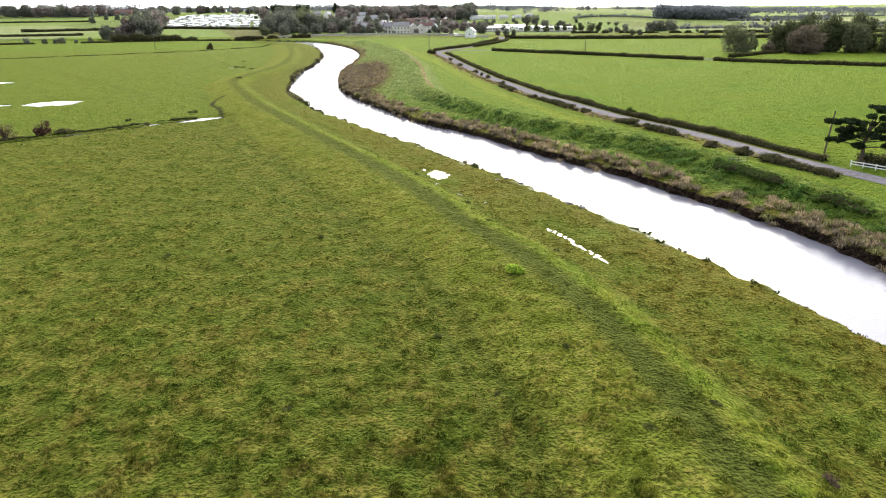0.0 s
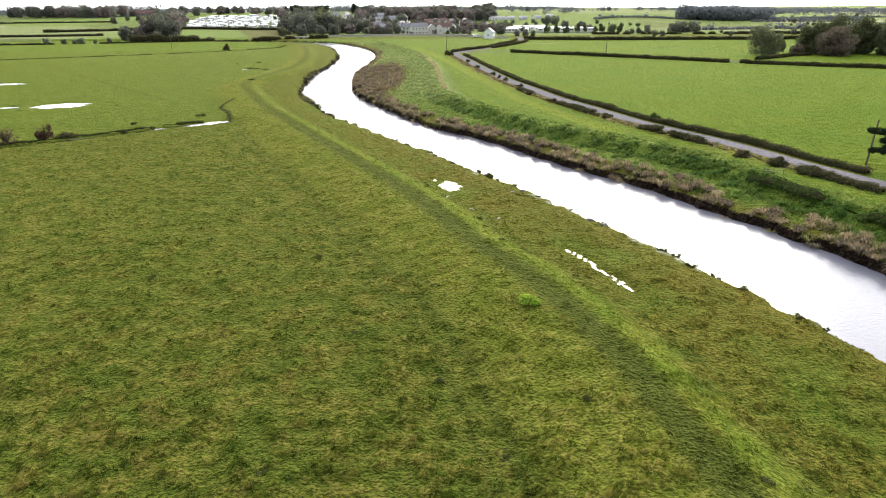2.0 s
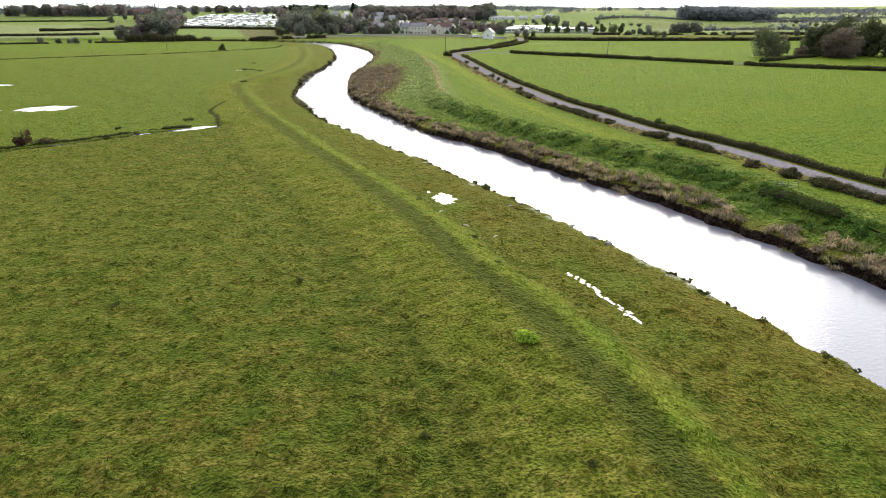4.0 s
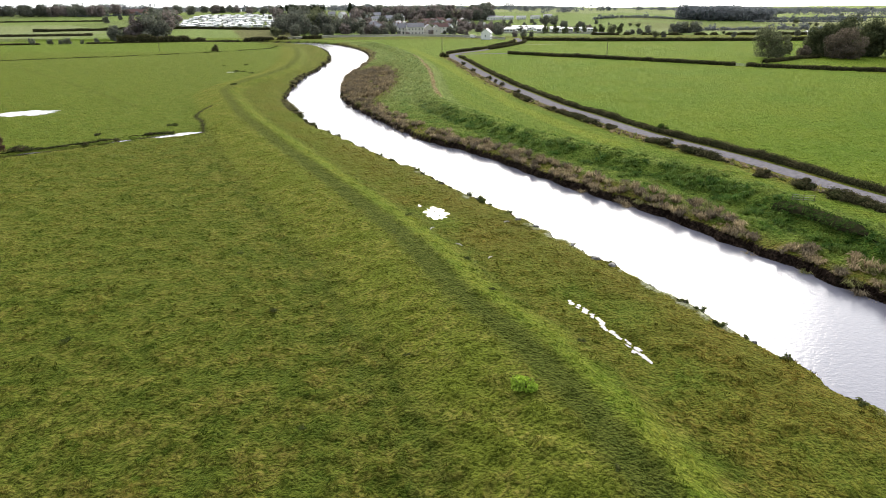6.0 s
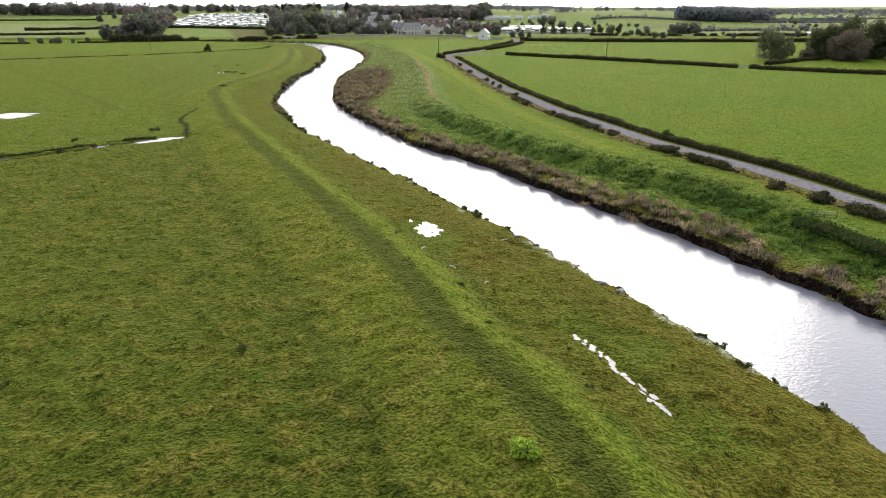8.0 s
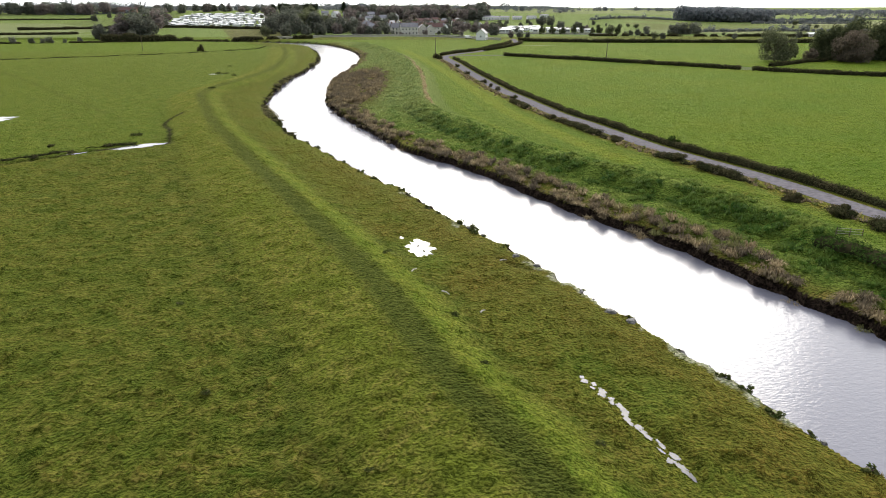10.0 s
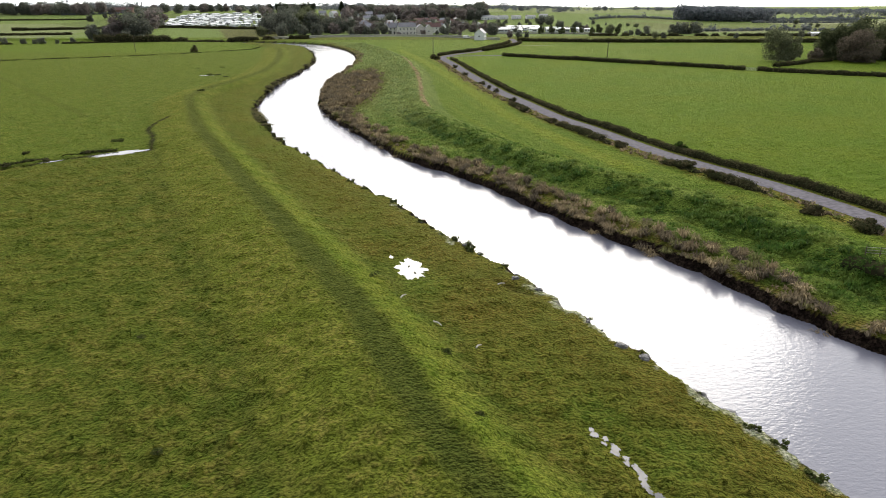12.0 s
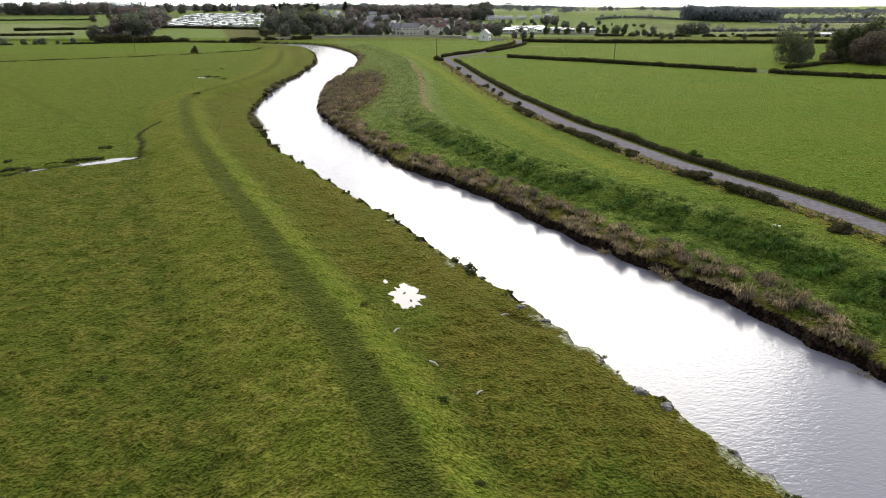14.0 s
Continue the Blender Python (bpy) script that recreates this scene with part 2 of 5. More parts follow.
    fresh = shelf * (1 - reed)
    bright = np.maximum(bright, (1 - step01(1.0, 3.0, np.abs(md))) * (y > 120))
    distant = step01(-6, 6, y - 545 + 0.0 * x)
    soil = ((y - 535 - 0.28 * (x + 160) > 0) & (y < 715) & (x > -160 - (y - 532) * 0.36) & (x < -118 - (y - 544) * 0.23)) * 1.0
    soil = np.maximum(soil, 0.6 * ((x > 190) & (x < 760) & (y > 640 - 0.1 * x) & (y < 800)) * step01(0.3, 0.6, wave_noise(x, y * 4, 120, 36, 2)))
    pale = np.exp(-(((x - 245) / 45) ** 2 + ((y - 628) / 22) ** 2)) + ((x > 380) & (x < 900) & (y > 800) & (y < 905)) * 0.8 + np.exp(-(((x + 285) / 26) ** 2 + ((y - 592) / 5) ** 2)) + np.exp(-(((x - 59) / 9) ** 2 + ((y - 434) / 2.5) ** 2))
    # right bank takes on some pale colour from y 140 to 210
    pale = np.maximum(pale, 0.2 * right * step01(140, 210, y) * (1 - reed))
    dry = berm * (1 - step01(3.5, 10, k["dl"] + 7 * (n - 0.5))) * (1 - step01(110, 170, y))
    bright = np.maximum(bright, mown * (x > -30) * 0.55 * step01(0.45, 0.75, wave_noise(k["rd"] * 3.2, y * 0.12, 4.0, 51, 2)))
    return np.stack([track, bright, berm, slope, lush_shade, reed, verge, mud, pasture, mown, distant, soil, np.clip(pale, 0, 1), silt, dry, footpath, fresh], 1)


# ---------------------------------------------------------------- materials
def material(name, rough=0.8):
    m = bpy.data.materials.new(name)
    m.use_nodes = True
    b = m.node_tree.nodes["Principled BSDF"]
    b.inputs["Roughness"].default_value = rough
    b.inputs["Specular IOR Level"].default_value = 0.0 if rough > 0.64 else 0.3
    return m, m.node_tree.nodes, m.node_tree.links, b


def mixed(n, l, fac, a, b, mode="MIX"):
    x = n.new("ShaderNodeMix")
    x.data_type, x.blend_type = "RGBA", mode
    for key, v in (("Factor", fac), ("A", a), ("B", b)):
        if isinstance(v, (int, float)):
            x.inputs[key].default_value = v
        elif isinstance(v, tuple):
            x.inputs[key].default_value = (*v, 1)
        else:
            l.new(v, x.inputs[key])
    return x.outputs["Result"]


def grain(n, l, scale, detail=4, low=0.35, high=0.65, coords=None, stretch=None):
    if coords is None:
        coords = n.new("ShaderNodeNewGeometry").outputs["Position"]
    if stretch:
        mp = n.new("ShaderNodeMapping")
        mp.inputs["Scale"].default_value = stretch
        l.new(coords, mp.inputs["Vector"])
        coords = mp.outputs["Vector"]
    t = n.new("ShaderNodeTexNoise")
    t.inputs["Scale"].default_value, t.inputs["Detail"].default_value = scale, detail
    l.new(coords, t.inputs["Vector"])
    r = n.new("ShaderNodeMapRange")
    r.inputs["From Min"].default_value, r.inputs["From Max"].default_value = low, high
    l.new(t.outputs["Fac"], r.inputs["Value"])
    return r.outputs["Result"]


def attr(n, name):
    a = n.new("ShaderNodeAttribute")
    a.attribute_name = name
    return a.outputs["Fac"]


def bumped(n, l, b, value, strength, distance):
    x = n.new("ShaderNodeBump")
    x.inputs["Strength"].default_value, x.inputs["Distance"].default_value = strength, distance
    l.new(value, x.inputs["Height"])
    l.new(x.outputs["Normal"], b.inputs["Normal"])


COVER = ("track", "bright", "berm", "slope", "lush_shade", "reed", "verge", "mud", "pasture", "mown", "distant", "soil", "pale", "silt", "dry", "earth", "fresh")


def cover_colour(n, l):
    """The meadow's colour by what grows there, with patches at several sizes; some covers also carry light, shade or
    haze.
    """
    big, mid, fine, tiny = grain(n, l, 0.045, 3), grain(n, l, 0.33, 5, 0.40, 0.60), grain(n, l, 1.6, 6, 0.43, 0.57), grain(n, l, 4.5, 6, 0.40, 0.60)
    c = mixed(n, l, mid, mixed(n, l, fine, (0.021, 0.039, 0.005), (0.046, 0.063, 0.008)), mixed(n, l, fine, (0.058, 0.060, 0.008), (0.136, 0.110, 0.028)))
    c = mixed(n, l, mixed(n, l, 0.55, (0, 0, 0), big), c, mixed(n, l, fine, (0.027, 0.045, 0.005), (0.068, 0.076, 0.012)))
    c = mixed(n, l, grain(n, l, 1.1, 4, 0.60, 0.70), c, mixed(n, l, fine, (0.024, 0.048, 0.005), (0.040, 0.062, 0.006)))
    c = mixed(n, l, attr(n, "pasture"), c, mixed(n, l, big, mixed(n, l, mid, (0.056, 0.122, 0.010), (0.070, 0.132, 0.011)), mixed(n, l, mid, (0.082, 0.132, 0.010), (0.104, 0.144, 0.013))))
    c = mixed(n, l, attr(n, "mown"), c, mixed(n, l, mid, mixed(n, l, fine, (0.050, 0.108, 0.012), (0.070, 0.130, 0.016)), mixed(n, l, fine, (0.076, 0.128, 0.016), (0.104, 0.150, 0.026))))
    # straw-coloured slope, lightened further for the light that falls on it
    c = mixed(n, l, attr(n, "slope"), c, mixed(n, l, mid, mixed(n, l, fine, (0.096, 0.106, 0.014), (0.158, 0.140, 0.032)), (0.080, 0.098, 0.012)))
    c = mixed(n, l, attr(n, "berm"), c, mixed(n, l, grain(n, l, 0.10, 5, 0.36, 0.66), mixed(n, l, fine, (0.046, 0.074, 0.009), (0.078, 0.092, 0.013)), mixed(n, l, fine, (0.076, 0.060, 0.010), (0.122, 0.086, 0.019))))
    c = mixed(n, l, attr(n, "bright"), c, mixed(n, l, mid, mixed(n, l, fine, (0.102, 0.156, 0.015), (0.148, 0.188, 0.022)), (0.162, 0.186, 0.025)))
    c = mixed(n, l, mixed(n, l, 0.8, (0, 0, 0), attr(n, "dry")), c, mixed(n, l, mid, mixed(n, l, fine, (0.076, 0.054, 0.010), (0.116, 0.078, 0.018)), (0.064, 0.058, 0.010)))
    c = mixed(n, l, attr(n, "track"), c, mixed(n, l, fine, (0.019, 0.029, 0.006), (0.038, 0.046, 0.010)))
    c = mixed(n, l, attr(n, "fresh"), c, mixed(n, l, mid, mixed(n, l, fine, (0.080, 0.144, 0.024), (0.118, 0.180, 0.036)), (0.140, 0.188, 0.042)))
    # dark greens: rank grass plus the shade on the bank's river side
    c = mixed(n, l, attr(n, "lush_shade"), c, mixed(n, l, mid, mixed(n, l, fine, (0.025, 0.064, 0.011), (0.054, 0.104, 0.017)), (0.076, 0.122, 0.022)))
    c = mixed(n, l, attr(n, "verge"), c, mixed(n, l, fine, (0.165, 0.120, 0.026), (0.075, 0.090, 0.017)))
    c = mixed(n, l, attr(n, "reed"), c, mixed(n, l, fine, (0.140, 0.100, 0.031), (0.075, 0.085, 0.015)))
    c = mixed(n, l, attr(n, "mud"), c, mixed(n, l, fine, (0.015, 0.010, 0.008), (0.040, 0.028, 0.021)))
    c = mixed(n, l, attr(n, "earth"), c, mixed(n, l, fine, (0.21, 0.145, 0.085), (0.28, 0.20, 0.12)))
    c = mixed(n, l, attr(n, "silt"), c, mixed(n, l, fine, (0.230, 0.225, 0.170), (0.400, 0.390, 0.320)))
    cells = n.new("ShaderNodeTexVoronoi")
    cells.inputs["Scale"].default_value = 0.0052
    l.new(n.new("ShaderNodeNewGeometry").outputs["Position"], cells.inputs["Vector"])
    # far field colours, muted and lightened to hold the haze of distance
    hazed_fields = n.new("ShaderNodeValToRGB")
    hazed_fields.color_ramp.interpolation = "CONSTANT"
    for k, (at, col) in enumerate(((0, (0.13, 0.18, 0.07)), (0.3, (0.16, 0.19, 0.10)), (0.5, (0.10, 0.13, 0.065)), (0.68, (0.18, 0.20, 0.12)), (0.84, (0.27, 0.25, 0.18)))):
        e = hazed_fields.color_ramp.elements[k] if k < 2 else hazed_fields.color_ramp.elements.new(at)
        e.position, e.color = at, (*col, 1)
    l.new(cells.outputs["Color"], hazed_fields.inputs["Fac"])
    c = mixed(n, l, attr(n, "distant"), c, hazed_fields.outputs["Color"])
    c = mixed(n, l, attr(n, "soil"), c, mixed(n, l, mid, (0.075, 0.062, 0.045), (0.10, 0.085, 0.06)))
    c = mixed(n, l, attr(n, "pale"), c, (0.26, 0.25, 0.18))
    return c, fine, tiny


def ground_material():
    m, n, l, b = material("meadow_turf", 0.85)
    b.inputs["Specular IOR Level"].default_value = 0.012
    b.inputs["Sheen Roughness"].default_value = 0.5
    nap = n.new("ShaderNodeMapRange")
    nap.inputs["To Min"].default_value, nap.inputs["To Max"].default_value = 0.27, 0.0
    l.new(attr(n, "mud"), nap.inputs["Value"])
    l.new(nap.outputs["Result"], b.inputs["Sheen Weight"])
    b.inputs["Sheen Tint"].default_value = (0.68, 0.78, 0.12, 1)
    c, fine, tiny = cover_colour(n, l)
    # low spots darkened and high ones lightened: shade between tufts as colour
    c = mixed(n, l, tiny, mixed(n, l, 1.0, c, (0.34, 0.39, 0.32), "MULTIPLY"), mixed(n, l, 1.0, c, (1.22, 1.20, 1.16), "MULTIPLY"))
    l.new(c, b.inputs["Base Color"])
    add = n.new("ShaderNodeMath")
    add.operation = "ADD"
    l.new(fine, add.inputs[0])
    l.new(tiny, add.inputs[1])
    bumped(n, l, b, add.outputs[0], 0.8, 0.18)
    return m


def leafy(m, n, l, b, colour, share=0.3):
    """Lets some light shine through thin leaves."""
    t = n.new("ShaderNodeBsdfTranslucent")
    l.new(colour, t.inputs["Color"])
    x = n.new("ShaderNodeMixShader")
    x.inputs["Fac"].default_value = share
    l.new(b.outputs["BSDF"], x.inputs[1])
    l.new(t.outputs["BSDF"], x.inputs[2])
    l.new(x.outputs["Shader"], n["Material Output"].inputs["Surface"])


def blade_material():
    m, n, l, b = material("grass_blades", 0.7)
    b.inputs["Specular IOR Level"].default_value = 0.05
    c, fine, tiny = cover_colour(n, l)
    tint = attr(n, "tint")
    # tufts run from dark to bright, clump shade included in their tone
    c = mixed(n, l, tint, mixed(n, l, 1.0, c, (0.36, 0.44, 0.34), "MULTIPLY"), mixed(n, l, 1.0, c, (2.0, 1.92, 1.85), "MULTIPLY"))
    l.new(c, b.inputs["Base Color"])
    leafy(m, n, l, b, c, 0.5)
    return m


def varied(name, a, bcol, rough=0.8, scale=3.0, bump=0.0, island=False, per_object=0.0):
    """A surface that wanders between two colours, with an optional shift from thing to thing."""
    m, n, l, b = material(name, rough)
    c = mixed(n, l, grain(n, l, scale), a, bcol)
    if island:
        rnd = n.new("ShaderNodeNewGeometry").outputs["Random Per Island"]
        c = mixed(n, l, rnd, mixed(n, l, 1.0, c, (0.6, 0.65, 0.6), "MULTIPLY"), mixed(n, l, 1.0, c, (1.45, 1.35, 1.3), "MULTIPLY"))
    if per_object:
        rnd = n.new("ShaderNodeObjectInfo").outputs["Random"]
        k = 1 - per_object
        c = mixed(n, l, rnd, mixed(n, l, 1.0, c, (k, k, k), "MULTIPLY"), mixed(n, l, 1.0, c, (2 - k, 2 - k, 2 - k), "MULTIPLY"))
    l.new(c, b.inputs["Base Color"])
    if island:
        leafy(m, n, l, b, c, 0.4)
    if bump:
        bumped(n, l, b, grain(n, l, scale * 4), bump, 0.05)
    return m


def water_material(name, rough, bump, silt, gloss=0.9):
    m, n, l, b = material(name, rough)
    b.inputs["Base Color"].default_value = (*silt, 1)
    b.inputs["IOR"].default_value = 1.33
    b.inputs["Specular IOR Level"].default_value = gloss
    if bump:
        h = mixed(n, l, 0.5, grain(n, l, 2.6, 3, 0.2, 0.8, stretch=(0.6, 1.0, 1)), grain(n, l, 7.0, 2, 0.2, 0.8, stretch=(0.5, 1.0, 1)))
        bumped(n, l, b, h, bump, 0.07)
    return m


def straw_material():
    """Dead sedge, from dark brown through tan to a little green, clump by clump."""
    m, n, l, b = material("dead_grass", 0.85)
    ramp = n.new("ShaderNodeValToRGB")
    for k, (at, col) in enumerate(((0.0, (0.110, 0.090, 0.064)), (0.3, (0.180, 0.148, 0.100)), (0.6, (0.27, 0.21, 0.12)), (0.85, (0.40, 0.32, 0.19)), (0.9, (0.15, 0.17, 0.05)))):
        e = ramp.color_ramp.elements[k] if k < 2 else ramp.color_ramp.elements.new(at)
        e.position, e.color = at, (*col, 1)
    l.new(attr(n, "tint"), ramp.inputs["Fac"])
    rnd = n.new("ShaderNodeNewGeometry").outputs["Random Per Island"]
    c = mixed(n, l, rnd, mixed(n, l, 1.0, ramp.outputs["Color"], (0.6, 0.6, 0.6), "MULTIPLY"), mixed(n, l, 1.0, ramp.outputs["Color"], (1.35, 1.35, 1.35), "MULTIPLY"))
    l.new(c, b.inputs["Base Color"])
    leafy(m, n, l, b, c, 0.4)
    return m


TURF = ground_material()
BLADES = blade_material()
RIVER = water_material("river_water", 0.08, 0.34, (0.13, 0.13, 0.16))
POOL = water_material("rain_water", 0.06, 0.0, (0.12, 0.115, 0.11), 0.45)
ASPHALT = varied("asphalt", (0.125, 0.116, 0.124), (0.190, 0.178, 0.188), 0.85, 1.5, 0.2)
STRAW = straw_material()
HEDGE_LEAF = varied("hedge_leaf", (0.048, 0.058, 0.025), (0.112, 0.098, 0.054), 0.7, 0.6, island=True)
# near-black twigs, the shade inside a hedge put into their colour
HEDGE_CORE = varied("shaded_hedge_twigs", (0.020, 0.022, 0.010), (0.035, 0.032, 0.016), 0.9, 2.0)
# village trees' green, paled and greyed with haze in the colour
LEAF_GREEN_HAZED = varied("hazed_green_leaf", (0.115, 0.128, 0.104), (0.185, 0.192, 0.158), 0.65, 0.4, island=True, per_object=0.25)
# blue-grey and pale: the haze over the far woods put into the leaf colour
LEAF_FAR_HAZED = varied("hazed_woodland_leaf", (0.130, 0.148, 0.165), (0.190, 0.205, 0.220), 0.7, 0.02, island=True)
# autumn brown of the village trees, also lightened to carry haze
LEAF_RUST_HAZED = varied("hazed_autumn_leaf", (0.165, 0.144, 0.136), (0.225, 0.198, 0.186), 0.7, 0.4, island=True, per_object=0.25)
LEAF_DARK = varied("conifer_needle", (0.018, 0.030, 0.016), (0.036, 0.048, 0.024), 0.7, 0.6, island=True)
LEAF_DEEP = varied("shaded_leaf", (0.068, 0.086, 0.044), (0.130, 0.144, 0.074), 0.65, 0.5, island=True)
LEAF_BROWN = varied("brown_leaf", (0.120, 0.102, 0.080), (0.190, 0.160, 0.124), 0.7, 0.5, island=True)
THORN_LEAF = varied("dark_red_leaf", (0.055, 0.034, 0.028), (0.105, 0.062, 0.048), 0.7, 0.8, island=True)
LEAF_GREY = varied("grey_green_leaf", (0.095, 0.112, 0.062), (0.165, 0.178, 0.105), 0.65, 0.4, island=True)
WHITE_WALL = varied("white_render", (0.80, 0.79, 0.77), (0.88, 0.87, 0.85), 0.8, 0.8, 0.1)
STONE_WALL = varied("grey_stone", (0.54, 0.51, 0.45), (0.70, 0.67, 0.60), 0.9, 1.2, 0.3)
BRICK_WALL = varied("red_brick", (0.22, 0.135, 0.105), (0.30, 0.19, 0.15), 0.9, 1.5, 0.3)
SLATE = varied("roof_slate", (0.15, 0.15, 0.168), (0.24, 0.235, 0.255), 0.6, 1.5, 0.2, per_object=0.3)
RED_TILE = varied("red_roof_tile", (0.125, 0.080, 0.075), (0.18, 0.115, 0.105), 0.8, 1.5, 0.2, per_object=0.3)
PALE_RENDER = varied("cream_render", (0.56, 0.54, 0.50), (0.70, 0.68, 0.64), 0.85, 0.8, 0.1)
GLASS = varied("dark_window_glass", (0.02, 0.025, 0.03), (0.05, 0.055, 0.06), 0.1, 0.7)
SHELL = varied("caravan_shell", (0.70, 0.70, 0.68), (0.84, 0.84, 0.83), 0.4, 0.4, per_object=0.4)
PAINT = varied("white_paint", (0.72, 0.72, 0.70), (0.85, 0.85, 0.83), 0.5, 3.0)
POLE_WOOD = varied("weathered_pole", (0.10, 0.08, 0.06), (0.17, 0.14, 0.11), 0.85, 3.0, 0.3)
ROCK = varied("wet_stone", (0.060, 0.057, 0.054), (0.165, 0.158, 0.148), 0.6, 2.5, 0.5)
MOSS = varied("tussock_grass", (0.050, 0.072, 0.020), (0.105, 0.115, 0.042), 0.8, 2.0, island=True)
BANK_RUSH = varied("bank_rush", (0.105, 0.115, 0.046), (0.215, 0.190, 0.105), 0.85, 0.7, island=True)
BRAMBLE = varied("bramble_leaf", (0.028, 0.060, 0.014), (0.055, 0.095, 0.022), 0.7, 1.0, island=True)
NETTLE = varied("fresh_leaf", (0.22, 0.34, 0.040), (0.28, 0.40, 0.055), 0.7, 1.0, island=True)
TWIG = varied("bare_twig", (0.085, 0.062, 0.045), (0.15, 0.11, 0.085), 0.9, 2.0, island=True)
DRIFT = varied("bleached_wood", (0.40, 0.37, 0.32), (0.58, 0.55, 0.49), 0.8, 3.0)
BARK = varied("bark", (0.06, 0.048, 0.036), (0.12, 0.10, 0.08), 0.9, 4.0, 0.4)


# ---------------------------------------------------------------- mesh tools
def mesh_object(name, verts, faces, mat, parent=None, label=""):
    """verts: n x 3; faces: rows of equal length, or a list."""
    me = bpy.data.meshes.new(name)
    verts = np.asarray(verts, np.float32)
    if isinstance(faces, np.ndarray):
        k = faces.shape[1]
        me.vertices.add(len(verts))
        me.vertices.foreach_set("co", verts.ravel())
        me.loops.add(faces.size)
        me.loops.foreach_set("vertex_index", faces.ravel().astype(np.int32))
        me.polygons.add(len(faces))
        me.polygons.foreach_set("loop_start", np.arange(0, faces.size, k, dtype=np.int32))
        me.update(calc_edges=True)
    else:
        me.from_pydata([tuple(map(float, v)) for v in verts], [], faces)
        me.update()
    me.materials.append(mat)
    ob = new(name, me)
    if parent:
        ob.parent = parent
    if label:
        ob["label"] = label
    return ob


def part(name, bm, mat, parent, label=""):
    me = bpy.data.meshes.new(name)
    bm.to_mesh(me)
    bm.free()
    me.materials.append(mat)
    ob = new(name, me)
    ob.parent = parent
    if label:
        ob["label"] = label
    return ob


def smooth(ob):
    ob.data.polygons.foreach_set("use_smooth", np.ones(len(ob.data.polygons), bool))
    return ob


def ribbon(name, line, half, lift, mat, crown=0.0):
    """A strip along a plan line, laid on the ground."""
    d = np.gradient(line, axis=0)
    d /= np.linalg.norm(d, axis=1)[:, None]
    nrm = np.stack([d[:, 1], -d[:, 0]], 1)
    cols = []
    for u in (-1, -0.5, 0, 0.5, 1):
        p = line + nrm * (half * u + 0.12 * np.sin(np.arange(len(line)) * 1.7 + u * 9) * abs(u))[:, None] if isinstance(half * u, np.ndarray) else line + nrm * half * u
        z = np.full(len(p), lift + crown * (1 - u * u))
        cols.append(np.column_stack([p, z]))
    v = np.stack(cols, 1).reshape(-1, 3)
    n = len(line)
    i, j = np.meshgrid(np.arange(n - 1), np.arange(4), indexing="ij")
    a = (i * 5 + j).ravel()
    return mesh_object(name, v, np.stack([a, a + 1, a + 6, a + 5], 1), mat)


# ---------------------------------------------------------------- ground, water, road
def build_ground():
    rows = [-4000, -1500, -500, -150, -60, -30, -10]
    y, gap = 4.0, 0.9
    while y < 5200:
        rows.append(y)
        gap = 0.9 if y < 18 else 0.33 if y < 112 else max(0.33, (y - 60) * 0.0066)
        if y > 600:
            gap = (y - 200) * 0.03
        y += gap
    rows = np.array(rows)
    u = np.linspace(-1, 1, 521)
    u = np.concatenate([[-60, -20, -8, -4, -2.4, -1.6, -1.25], u, [1.25, 1.6, 2.4, 4, 8, 20, 60]])
    span = np.clip(np.maximum(rows, 0) * 0.80 + 28, 28, 4500)
    X = u[None, :] * span[:, None]
    X = np.clip(X, -5200, 5200) + 0 * rows[:, None]
    Y = np.repeat(rows[:, None], len(u), 1)
    x, y = X.ravel(), Y.ravel()
    z, k = terrain(x, y)
    nr, nc = X.shape
    i, j = np.meshgrid(np.arange(nr - 1), np.arange(nc - 1), indexing="ij")
    a = (i * nc + j).ravel()
    ob = mesh_object("ground", np.stack([x, y, z], 1), np.stack([a, a + 1, a + nc + 1, a + nc], 1), TURF)
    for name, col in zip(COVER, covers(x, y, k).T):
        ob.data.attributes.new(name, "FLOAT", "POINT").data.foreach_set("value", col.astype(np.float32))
    smooth(ob)
    return tagged(ob, "grazed green flood meadow with banks and fields", "meadow", kind="structure")


build_ground()


